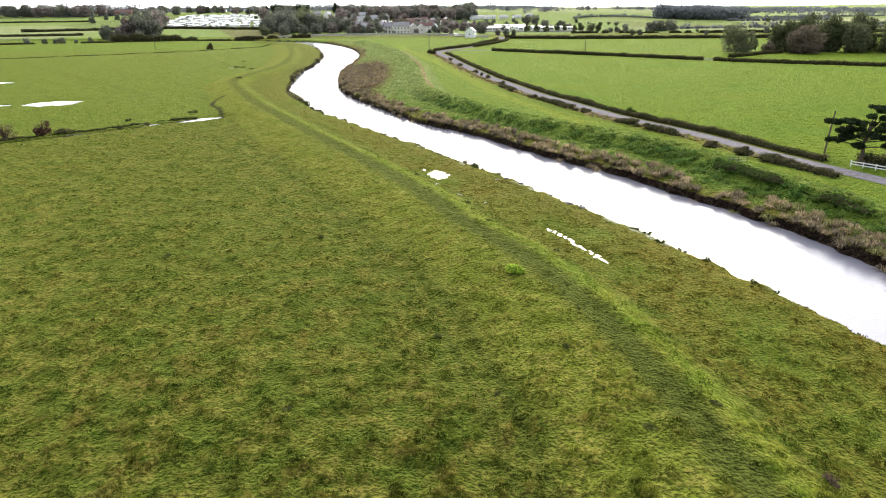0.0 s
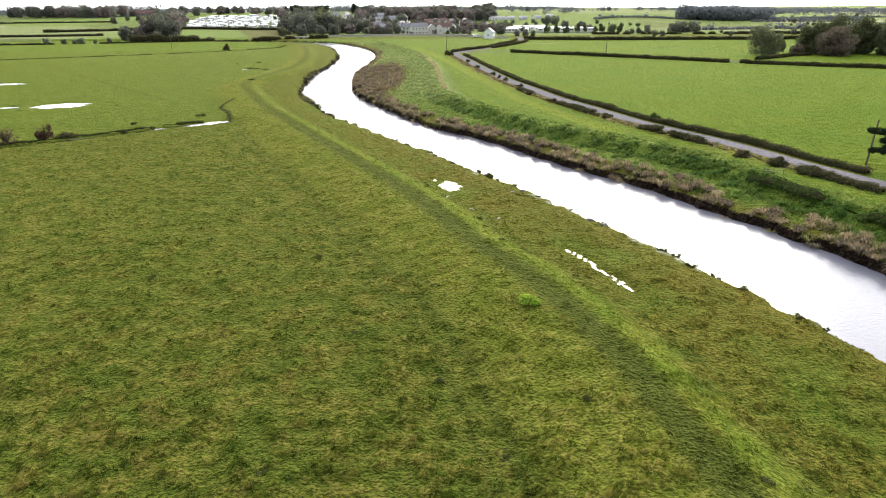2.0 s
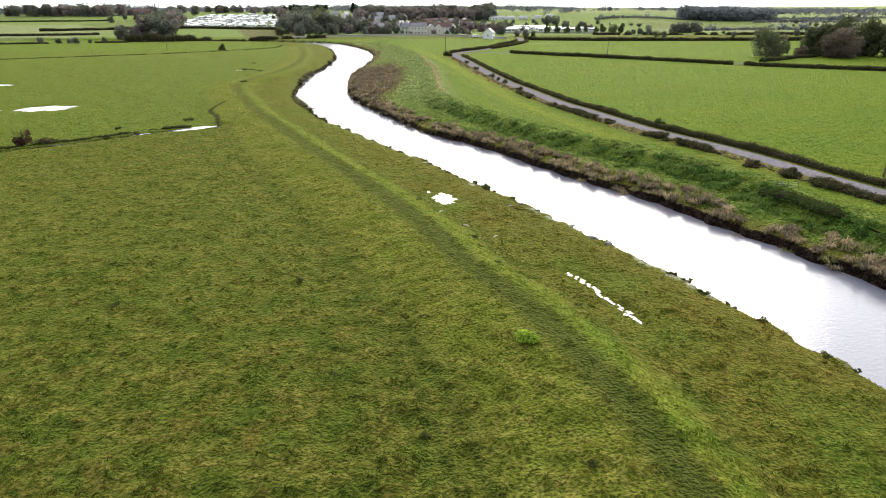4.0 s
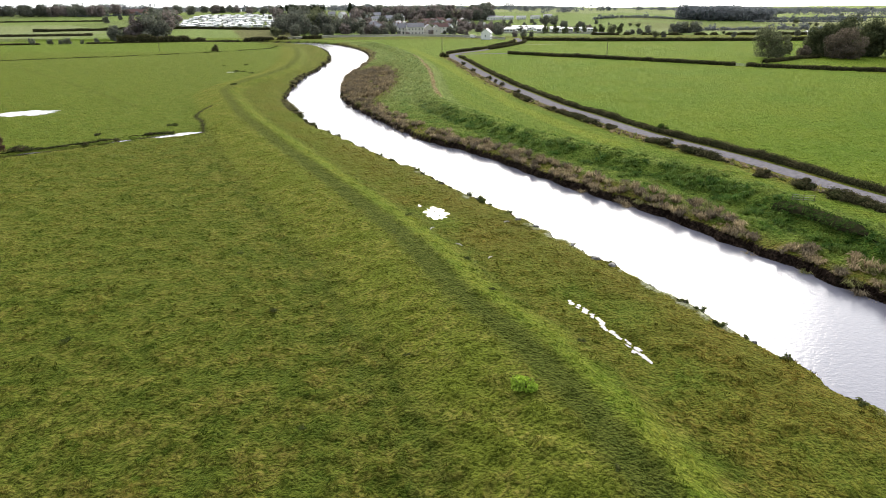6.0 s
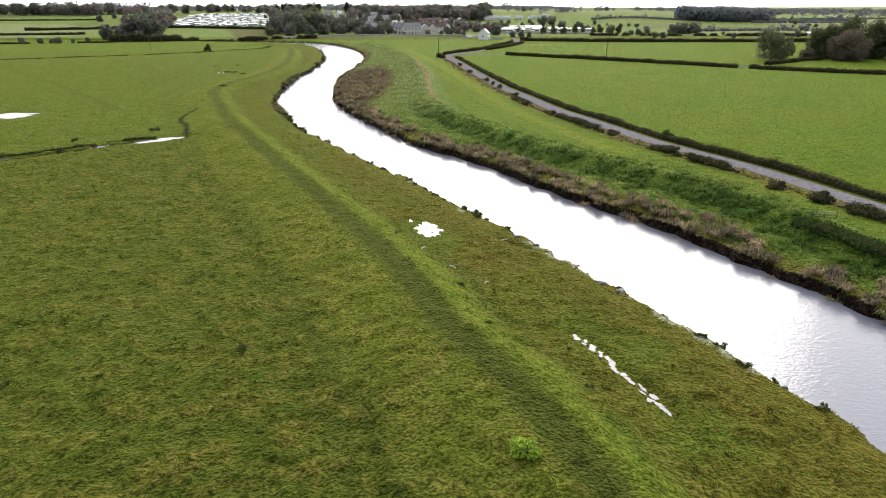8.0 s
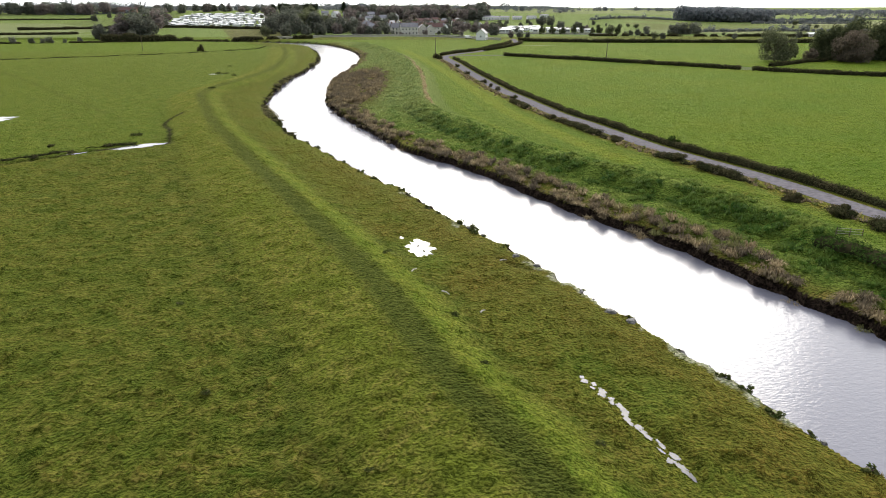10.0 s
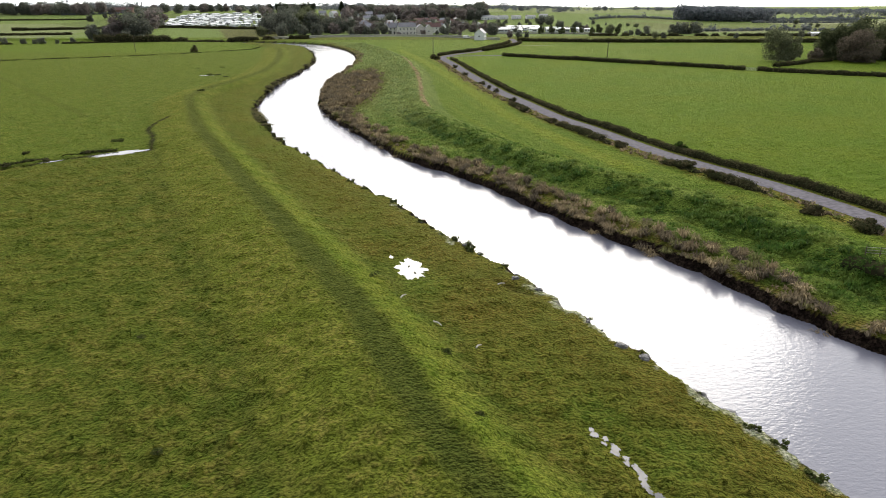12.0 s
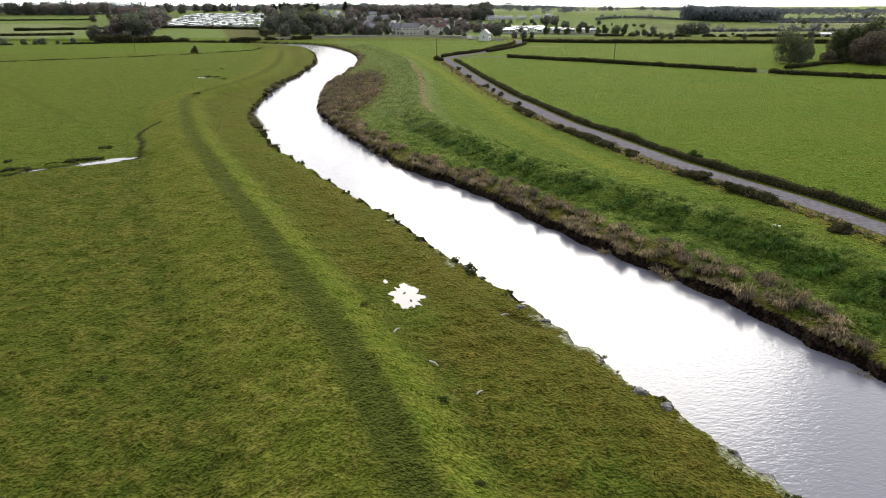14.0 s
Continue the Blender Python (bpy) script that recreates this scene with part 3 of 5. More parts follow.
def build_water():
    a, b = smooth_line(LEFT_BANK, 2), smooth_line(RIGHT_BANK, 2)

    def even(c, n):
        s = np.concatenate([[0], np.cumsum(np.hypot(*np.diff(c, axis=0).T))])
        t = np.linspace(0, s[-1], n)
        return np.stack([np.interp(t, s, c[:, 0]), np.interp(t, s, c[:, 1])], 1)
    a, b = even(a, 260), even(b, 260)
    way = (b - a) / np.linalg.norm(b - a, axis=1)[:, None]
    a, b = a - way * 2.2, b + way * 2.2
    v = np.concatenate([np.column_stack([a, np.full(260, WATER_Z)]), np.column_stack([b, np.full(260, WATER_Z)])])
    i = np.arange(259)
    ob = mesh_object("water", v, np.stack([i, i + 260, i + 261, i + 1], 1), RIVER)
    tagged(ob, "silty river with a rippled surface mirroring white sky", "river", kind="structure")
    for px, py, la, lb, turn in POOLS:
        m, level = 120, -0.13 + 0.005 * (POOLS.index((px, py, la, lb, turn)) % 4)
        t = np.linspace(0, 2 * np.pi, m, endpoint=False)
        c, s = math.cos(radians(turn)), math.sin(radians(turn))
        rag = 0.35 + 1.2 * wave_noise(np.cos(t) * 3.4 + px * 7, np.sin(t) * 3.4 + py * 7, 1.1, 61, 4)
        ex, ey = la * rag * np.cos(t), lb * rag * np.sin(t)
        verts = np.stack([px + ex * c - ey * s, py + ex * s + ey * c, np.full(m, level)], 1)
        verts = np.concatenate([verts, [[px, py, level]]])
        p = mesh_object("puddle", verts, [(i, (i + 1) % m, m) for i in range(m)], POOL)
        tagged(p, "shallow rainwater puddle lying in grass", "puddle", "puddles", "structure")


build_water()
tagged(ribbon("road", smooth_line(ROAD, 2.5), 1.85, 0.06, ASPHALT, 0.05), "narrow grey asphalt country lane", "road", kind="structure")
tagged(ribbon("road_branch", smooth_line(SIDE_LANE, 2.5), 1.6, 0.05, ASPHALT, 0.03), "grey side lane to a field", "road", kind="structure")


# ---------------------------------------------------------------- grass, reeds, hedges
RNG = np.random.default_rng(7)


def blades(x, y, z, tall, wide, lean, each, rng, spread=0.12):
    """Upright tapering blades round each point: vertices, faces and the point that each vertex belongs to."""
    own = np.repeat(np.arange(len(x)), each)
    n = len(own)
    h = tall[own] * rng.uniform(0.55, 1.15, n)
    a, d = rng.uniform(0, 2 * np.pi, n), rng.uniform(0, 2 * np.pi, n)
    sp = spread[own] if isinstance(spread, np.ndarray) else spread
    r = sp * np.sqrt(rng.uniform(0, 1, n))
    bx, by, bz = x[own] + r * np.cos(d), y[own] + r * np.sin(d), z[own]
    w = wide * rng.uniform(0.6, 1.3, n) * 0.5
    out = h * lean * rng.uniform(0.2, 1.0, n)
    v = np.empty((n, 3, 3))
    v[:, 0] = np.stack([bx - w * np.sin(a), by + w * np.cos(a), bz - 0.03], 1)
    v[:, 1] = np.stack([bx + w * np.sin(a), by - w * np.cos(a), bz - 0.03], 1)
    v[:, 2] = np.stack([bx + out * np.cos(d), by + out * np.sin(d), bz + h], 1)
    return v.reshape(-1, 3), np.arange(3 * n).reshape(-1, 3), np.repeat(own, 3)


def arches(x, y, z, tall, reach, wide, each, rng, spread):
    """Long blades that rise from a clump and bow over: two segments each."""
    own = np.repeat(np.arange(len(x)), each)
    n = len(own)
    d = rng.uniform(0, 2 * np.pi, n)
    h = tall[own] * rng.uniform(0.5, 1.1, n)
    out = reach[own] * rng.uniform(0.25, 1.0, n)
    r = spread * np.sqrt(rng.uniform(0, 1, n))
    w = wide * rng.uniform(0.6, 1.3, n) * 0.5
    bx, by, bz = x[own] + r * np.cos(d), y[own] + r * np.sin(d), z[own]
    v = np.empty((n, 5, 3))
    for i, (f, g, k) in enumerate(((0, -0.04, 1.0), (0.45, 1.0, 0.9))):
        cx, cy, cz = bx + f * out * np.cos(d), by + f * out * np.sin(d), bz + (h * g if g > 0 else g)
        v[:, 2 * i] = np.stack([cx - k * w * np.sin(d), cy + k * w * np.cos(d), cz], 1)
        v[:, 2 * i + 1] = np.stack([cx + k * w * np.sin(d), cy - k * w * np.cos(d), cz], 1)
    v[:, 4] = np.stack([bx + out * np.cos(d), by + out * np.sin(d), bz + h * rng.uniform(0.25, 0.8, n)], 1)
    b = np.arange(n) * 5
    f = np.concatenate([np.stack([b, b + 1, b + 3], 1), np.stack([b, b + 3, b + 2], 1), np.stack([b + 2, b + 3, b + 4], 1)])
    return v.reshape(-1, 3), f, np.repeat(own, 5)


def give(ob, name, values):
    ob.data.attributes.new(name, "FLOAT", "POINT").data.foreach_set("value", np.asarray(values, np.float32))


def scatter(n, y0, y1, power, rng):
    """Plan points, thinning out away from the near meadow."""
    u = rng.uniform(0, 1, n)
    p = 1 - power
    y = ((y0 + 40) ** p + u * ((y1 + 40) ** p - (y0 + 40) ** p)) ** (1 / p) - 40
    return rng.uniform(-1, 1, n) * (0.75 * np.maximum(y, 0) + 26), y


def wet(x, y):
    w = np.zeros(len(x), bool)
    for px, py, a, b, turn in POOLS:
        c, s = math.cos(radians(turn)), math.sin(radians(turn))
        w |= (((x - px) * c + (y - py) * s) / a) ** 2 + ((-(x - px) * s + (y - py) * c) / b) ** 2 < 1.0
    return w


def build_grass():
    x, y = scatter(330000, -12, 190, 2.2, RNG)
    z, k = terrain(x, y)
    cov = covers(x, y, k)
    clump = wave_noise(x, y, 0.9, 41, 2)
    patch = wave_noise(x, y, 6.0, 42)
    ok = (~k["river"]) & (cov[:, 7] < 0.4) & (cov[:, 5] < 0.6) & (cov[:, 13] < 0.4) & ~wet(x, y) & (np.abs(k["rd"]) > 2.4) & (clump > 0.45 - 0.1 * step01(60, 130, y))
    ok &= RNG.uniform(0, 1, len(x)) > 0.7 * np.clip(cov[:, 8] + cov[:, 9], 0, 1)
    x, y, z, cov, clump, patch = x[ok], y[ok], z[ok], cov[ok], clump[ok], patch[ok]
    tall = 0.05 + 0.13 * step01(0.45, 0.8, clump) + 0.04 * step01(0.5, 0.75, patch) * step01(0.5, 0.7, clump)
    tall *= 1 - 0.45 * np.clip(cov[:, 0] + cov[:, 8] + cov[:, 9], 0, 1)
    v, f, own = blades(x, y, z, tall, 0.05, 0.5, 7, RNG, 0.13)
    ob = mesh_object("grass", v, f, BLADES)
    for name, col in zip(COVER, cov.T):
        give(ob, name, col[own])
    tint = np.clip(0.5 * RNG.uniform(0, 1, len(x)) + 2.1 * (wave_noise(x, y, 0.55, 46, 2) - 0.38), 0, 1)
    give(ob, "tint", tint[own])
    tagged(ob, "short tufted meadow grass, green and straw-coloured", "grass", kind="stuff")


def build_lush():
    n = 190000
    x, y = RNG.uniform(-60, 66, n), 45 + 395 * RNG.uniform(0, 1, n) ** 1.35
    z, k = terrain(x, y)
    cov = covers(x, y, k)
    clump = wave_noise(x, y, 1.6, 43, 2)
    ok = (k["lr"] < 2.2) & (k["dr"] > 0.9) & (cov[:, 5] < 0.5) & ~k["on_left"] & (clump > 0.34) & (RNG.uniform(0, 1, n) < 1.0 - 0.6 * step01(120, 260, y))
    x, y, z, cov, clump = x[ok], y[ok], z[ok], cov[ok], clump[ok]
    big = step01(0.42, 0.75, clump)
    far = 1 + step01(140, 300, y)
    rank = 0.6 + 0.6 * cov[:, 4]
    v, f, own = arches(x, y, z, (0.14 + 0.40 * big) * far * rank, (0.25 + 0.5 * big) * far * rank, 0.10, 9, RNG, 0.15)
    ob = mesh_object("bank_grass", v, f, BLADES)
    for name, col in zip(COVER, cov.T):
        give(ob, name, col[own])
    # blade tone gets lighter from y 130 to 180
    give(ob, "tint", np.clip(0.40 + 0.3 * step01(130, 180, y) + 0.5 * RNG.uniform(0, 1, len(x)) + 0.7 * (wave_noise(x, y, 1.0, 47, 2) - 0.4), 0, 1)[own])
    tagged(ob, "long rank green grass on the flood bank", "grass", kind="stuff")


def build_reeds():
    n = 26000
    x, y = RNG.uniform(-48, 56, n), RNG.uniform(30, 400, n)
    z, k = terrain(x, y)
    cov = covers(x, y, k)
    clump = wave_noise(x, y, 2.4, 44, 2)
    ok = (cov[:, 5] > 0.3) & (k["dr"] > 0.5) & (clump > 0.38)
    x, y, z, clump = x[ok], y[ok], z[ok], clump[ok]
    big = step01(0.42, 0.78, clump)
    v, f, own = arches(x, y, z, 0.25 + 0.55 * big, 0.5 + 0.7 * big, 0.10, 14, RNG, 0.15)
    ob = mesh_object("reeds", v, f, STRAW)
    give(ob, "tint", np.clip(0.45 * RNG.uniform(0, 1, len(x)) + 1.1 * (wave_noise(x, y, 2.0, 48, 2) - 0.28), 0, 1)[own])
    tagged(ob, "dead brown reeds and sedge along the water", "reeds", kind="stuff")
    # tall clumps that hang over the bank
    line = smooth_line(RIGHT_BANK, 1.0)
    d = np.gradient(line, axis=0)
    d /= np.linalg.norm(d, axis=1)[:, None]
    keep = (line[:, 1] > 30) & (line[:, 1] < 260)
    line, d = line[keep], d[keep]
    m = len(line) * 3
    pts = np.repeat(line, 3, 0) + np.repeat(np.stack([d[:, 1], -d[:, 0]], 1), 3, 0) * RNG.uniform(0.4, 4.4, m)[:, None] + RNG.normal(0, 0.4, (m, 2))
    x, y = pts[:, 0], pts[:, 1]
    g = wave_noise(x, y, 4.0, 45, 2)
    x, y = x[g > 0.37], y[g > 0.37]
    z, k = terrain(x, y)
    size = RNG.uniform(0.45, 1.0, len(x))
    v, f, own = arches(x, y, z, size, 0.5 + 0.9 * size, 0.09, 60, RNG, 0.3)
    ob = mesh_object("sedge", v, f, STRAW)
    give(ob, "tint", np.clip(RNG.beta(2, 1.6, len(x)), 0, 0.89)[own])
    tagged(ob, "tall drooping straw-coloured sedge clumps", "sedge", kind="stuff")
    # grey-brown scrub on the inside of the bend
    x, y = RNG.uniform(-46, -2, 9000), RNG.uniform(165, 300, 9000)
    z, k = terrain(x, y)
    cov = covers(x, y, k)
    hump = wave_noise(x, y, 3.2, 49, 2)
    ok = (cov[:, 5] > 0.62) & (k["dr"] > 1.2) & ~k["on_left"] & (hump > 0.38)
    x, y, z, hump = x[ok], y[ok], z[ok], hump[ok]
    size = 0.3 + 1.2 * step01(0.38, 0.75, hump)
    v, f, own = arches(x, y, z, size, 0.4 + 0.7 * size, 0.16, 22, RNG, 0.5)
    ob = mesh_object("scrub", v, f, STRAW)
    give(ob, "tint", np.clip(0.15 + 0.35 * RNG.uniform(0, 1, len(x)) + 0.7 * (wave_noise(x, y, 2.5, 50, 2) - 0.35), 0, 0.7)[own])
    tagged(ob, "dense grey-brown dead scrub on the river bend", "scrub", kind="stuff")
    # rough brown grass on the lane's verge
    p = np.array(offset_line(ROAD, -3.4, 98, 330))
    line = smooth_line([tuple(q) for q in p], 0.35)
    x, y = line[:, 0] + RNG.normal(0, 0.8, len(line)), line[:, 1] + RNG.normal(0, 0.8, len(line))
    z, k = terrain(x, y)
    ok = np.abs(k["rd"]) > 2.4
    x, y, z = x[ok], y[ok], z[ok]
    v, f, own = arches(x, y, z, RNG.uniform(0.2, 0.6, len(x)), RNG.uniform(0.3, 0.8, len(x)), 0.14, 14, RNG, 0.3)
    ob = mesh_object("verge_grass", v, f, STRAW)
    give(ob, "tint", RNG.uniform(0.2, 1.0, len(x))[own])
    tagged(ob, "rough tan grass on the lane's verge", "grass", kind="stuff")


def leaf_cards(pts, out, size, rng):
    """One small bent leaf (two triangles) at each point, facing roughly outwards."""
    n = len(pts)
    nrm = out + rng.normal(0, 0.4, (n, 3))
    nrm /= np.linalg.norm(nrm, axis=1)[:, None] + 1e-9
    t = np.cross(nrm, rng.normal(0, 1, (n, 3)))
    t /= np.linalg.norm(t, axis=1)[:, None] + 1e-9
    b = np.cross(nrm, t)
    s = (size * rng.uniform(0.6, 1.4, n))[:, None]
    v = np.stack([pts - t * s, pts - b * s * 0.6 + nrm * s * 0.2, pts + t * s, pts + b * s * 0.6 + nrm * s * 0.2], 1)
    return v.reshape(-1, 3), np.arange(4 * n).reshape(-1, 4)


def hedge(name, points, width, height, leaf, label, gap=0.0, ragged=0.35, seed=0, mat=None, per_metre=60):
    """A clipped or ragged field hedge along a plan line: a solid core, dark for the shade among its twigs, and a coat
    of leaves.
    """
    rng = np.random.default_rng(seed)
    line = smooth_line(points, 0.9)
    d = np.gradient(line, axis=0)
    d /= np.linalg.norm(d, axis=1)[:, None]
    nrm = np.stack([d[:, 1], -d[:, 0]], 1)
    zz, _ = terrain(line[:, 0], line[:, 1])
    top = height * (1 - ragged + 2 * ragged * wave_noise(line[:, 0], line[:, 1], 4.5, seed))
    side = width * (0.75 + 0.5 * wave_noise(line[:, 0], line[:, 1], 3.5, seed + 1)) * 0.5
    if gap:
        g = step01(gap - 0.08, gap + 0.06, wave_noise(line[:, 0], line[:, 1], 9, seed + 2))
        top, side = top * g - 0.3 * (1 - g), side * (0.3 + 0.7 * g)
    root = new(name)
    root.location = (line[0, 0], line[0, 1], zz[0])
    o = np.array(root.location)
    prof = [(-1, -0.1), (-1, 0.45), (-0.72, 0.85), (0, 1.0), (0.72, 0.85), (1, 0.45), (1, -0.1)]
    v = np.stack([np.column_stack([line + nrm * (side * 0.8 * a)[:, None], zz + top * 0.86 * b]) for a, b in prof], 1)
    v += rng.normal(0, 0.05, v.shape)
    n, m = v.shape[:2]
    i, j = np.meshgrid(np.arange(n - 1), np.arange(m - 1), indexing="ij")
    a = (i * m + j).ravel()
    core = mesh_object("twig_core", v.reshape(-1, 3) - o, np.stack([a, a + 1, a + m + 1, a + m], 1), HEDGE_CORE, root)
    total = int(n * 0.9 * per_metre)
    q = rng.integers(0, n, total)
    ang = rng.uniform(-0.15, np.pi + 0.15, total)
    keep = rng.uniform(0, 1, total) < np.clip(top[q] / height, 0.0, 1)
    q, ang = q[keep], ang[keep]
    rr = rng.uniform(0.85, 1.12, len(q))
    u, h = np.cos(ang) * rr, np.sign(np.sin(ang)) * np.abs(np.sin(ang)) ** 0.6 * rr
    p2 = line[q] + nrm[q] * (side[q] * u)[:, None] + rng.normal(0, 0.25, (len(q), 2))
    pts = np.column_stack([p2, zz[q] + np.maximum(0.02, top[q] * h)])
    out = np.column_stack([nrm[q] * u[:, None], h])
    v, f = leaf_cards(pts - o, out, leaf, rng)
    mesh_object("foliage", v, f, mat or HEDGE_LEAF, root)
    return tagged(root, label, "hedge")


def offset_line(points, off, y0, y1):
    line = smooth_line(points, 2.5)
    d = np.gradient(line, axis=0)
    d /= np.linalg.norm(d, axis=1)[:, None]
    p = line + np.stack([d[:, 1], -d[:, 0]], 1) * off
    return [tuple(q) for q in p[(line[:, 1] > y0) & (line[:, 1] < y1)][::3]]


build_grass()
build_lush()
build_reeds()
hedge("hedge", offset_line(ROAD, 3.5, 90, 338), 1.4, 0.95, 0.10, "dark brown-green hawthorn hedge along the lane", ragged=0.5, seed=3, per_metre=240)
hedge("hedge", offset_line(ROAD, -4.3, 84, 200), 2.0, 0.95, 0.11, "ragged bramble hedge on the river side of the lane", 0.35, seed=5, per_metre=210)
hedge("hedge", offset_line(ROAD, -4.0, 352, 470), 1.5, 1.4, 0.16, "clipped dark hedge beside the lane", seed=6, per_metre=120)
hedge("hedge", [(24, 388), (36, 412), (49, 444), (54, 470)], 1.5, 1.4, 0.16, "clipped dark hedge beside the lane", seed=7, per_metre=120)
hedge("hedge", [(32, 354), (56, 334), (70.6, 322), (95.6, 300.5), (112, 286), (117.5, 281)], 1.8, 1.5, 0.15, "clipped dark field hedge ending at a gate", ragged=0.18, seed=8, per_metre=150)
hedge("hedge", [(121.5, 278), (127, 273.6), (142, 264), (152, 258), (200, 230), (260, 195)], 1.8, 1.5, 0.15, "clipped dark field hedge ending at a gate", ragged=0.18, seed=9, per_metre=150)
hedge("hedge", [(53, 480), (103, 465), (150, 461), (202, 457), (300, 450), (420, 440)], 1.8, 2.1, 0.35, "tall dark hedge across the pasture", seed=10, per_metre=45)
hedge("hedge", [(135, 293), (150, 304), (160, 312), (172, 318)], 1.8, 1.3, 0.25, "low overgrown hedge by the trees", seed=11)
hedge("hedge", [(-420, 446), (-340, 458), (-275, 464), (-236, 474), (-200, 488)], 1.6, 1.1, 0.3, "gappy low hedge across the meadow", 0.45, seed=12, per_metre=40)
hedge("hedge", [(-232, 480), (-219, 485), (-204, 485), (-192, 490), (-178, 502)], 3.5, 4.6, 0.45, "dark scrub hedge below the wood", seed=13)
hedge("hedge", [(-178, 505), (-150, 508), (-136, 508), (-119, 514), (-96, 522)], 2.5, 2.4, 0.4, "overgrown hedge beside ploughed land", 0.4, seed=14)
hedge("hedge", [(117, 552), (220, 540), (330, 530), (460, 520)], 2.0, 1.9, 0.4, "field hedge on the far side of pasture", 0.4, seed=15, per_metre=35)
hedge("hedge", [(-420, 690), (-330, 735), (-287, 752), (-225, 722), (-150, 692)], 2.5, 2.4, 0.5, "dark hedge below the caravan park", seed=16, per_metre=35)
hedge("hedge", [(65.2, 90.5), (70, 84.5), (76, 77), (84, 67)], 1.6, 1.7, 0.16, "dense dark evergreen hedge behind the white fence", seed=17, per_metre=140)
hedge("rushes", [(p[0] - 0.9, p[1] + 2.0) for p in DITCH[:-1]], 0.9, 0.3, 0.10, "dark rushes along the wet ditch", 0.5, seed=18, mat=MOSS, per_metre=60)
hedge("rushes", [(p[0], p[1] + 1.0) for p in FAR_DITCH], 1.6, 0.5, 0.18, "dark rushes along the far drain", 0.36, seed=19, mat=MOSS, per_metre=40)
hedge("rushes", offset_line(LEFT_BANK, -0.7, 148, 420), 2.4, 0.3, 0.12, "brown-green rushes and overhanging turf along the river bank", 0.50, ragged=0.6, seed=20, mat=BANK_RUSH, per_metre=120)
hedge("hedge", [(-640, 872), (-545, 880), (-447, 885)], 1.8, 1.5, 0.5, "dark clipped hedge between far fields", seed=21, per_metre=30)
hedge("hedge", [(-430, 582), (-360, 590), (-312, 598)], 2.2, 1.7, 0.5, "dark overgrown hedge between far fields", seed=22, per_metre=40)
hedge("bramble", [(40.8, 86.2), (42.8, 82.5), (44.4, 76.5), (46.2, 70), (48.5, 62)], 3.0, 0.75, 0.13, "dark green bramble sprawling down the flood bank", 0.36, seed=23, mat=BRAMBLE, per_metre=130)


# ---------------------------------------------------------------- trees and shrubs
def tube(path, radii, sides=7):
    """A tapering tube along points: vertices and quads."""
    path = [Vector(p) for p in path]
    v, f = [], []
    for i, p in enumerate(path):
        d = (path[min(i + 1, len(path) - 1)] - path[max(i - 1, 0)]).normalized()
        a = d.orthogonal().normalized()
        b = d.cross(a)
        for k in range(sides):
            t = 2 * math.pi * k / sides
            v.append(p + (a * math.cos(t) + b * math.sin(t)) * radii[i])
    for i in range(len(path) - 1):
        for k in range(sides):
            q = (k + 1) % sides
            f.append((i * sides + k, i * sides + q, (i + 1) * sides + q, (i + 1) * sides + k))
    f.append(tuple(range((len(path) - 1) * sides, len(path) * sides)))
    return v, f


def joined(pieces):
    v, f = [], []
    for pv, pf in pieces:
        o = len(v)
        v += list(pv)
        f += [tuple(i + o for i in q) for q in pf]
    return v, f


def crown_points(rng, tall, wide, low, lumps, count, style):
    """Points on the outside of many leaf masses, with their outward way."""
    pts, outs = [], []
    if style == "cone":
        h = rng.uniform(0, 1, count) ** 0.7
        a = rng.uniform(0, 2 * np.pi, count)
        layer = 0.72 + 0.28 * np.sin(h * 34 + 2 * np.sin(a * 3))
        r = wide / 2 * (1 - h) ** 0.85 * layer * rng.uniform(0.7, 1.05, count) + 0.1
        p = np.stack([r * np.cos(a), r * np.sin(a), low + (tall - low) * h], 1)
        return p, np.stack([np.cos(a), np.sin(a), np.full(count, 0.4)], 1)
    per = count // lumps
    for i in range(lumps):
        while True:
            c = rng.uniform(-1, 1, 3)
            if 0.25 < np.linalg.norm(c) < 1:
                break
        rad = rng.uniform(0.18, 0.40) if lumps > 30 else rng.uniform(0.24, 0.46)
        c = c * (1 - rad * 0.8)
        d = rng.normal(0, 1, (per, 3))
        d /= np.linalg.norm(d, axis=1)[:, None]
        p = c + d * rad * rng.uniform(0.75, 1.08, per)[:, None]
        pts.append(p)
        outs.append(d + np.array([0, 0, 0.25]))
    p, o = np.concatenate(pts), np.concatenate(outs)
    # a dome whose skirt comes down to the ground
    p[:, 0] *= wide / 2
    p[:, 1] *= wide / 2
    p[:, 2] = low + np.abs(p[:, 2] * 0.62 + 0.38) * (tall - low)
    return p, o


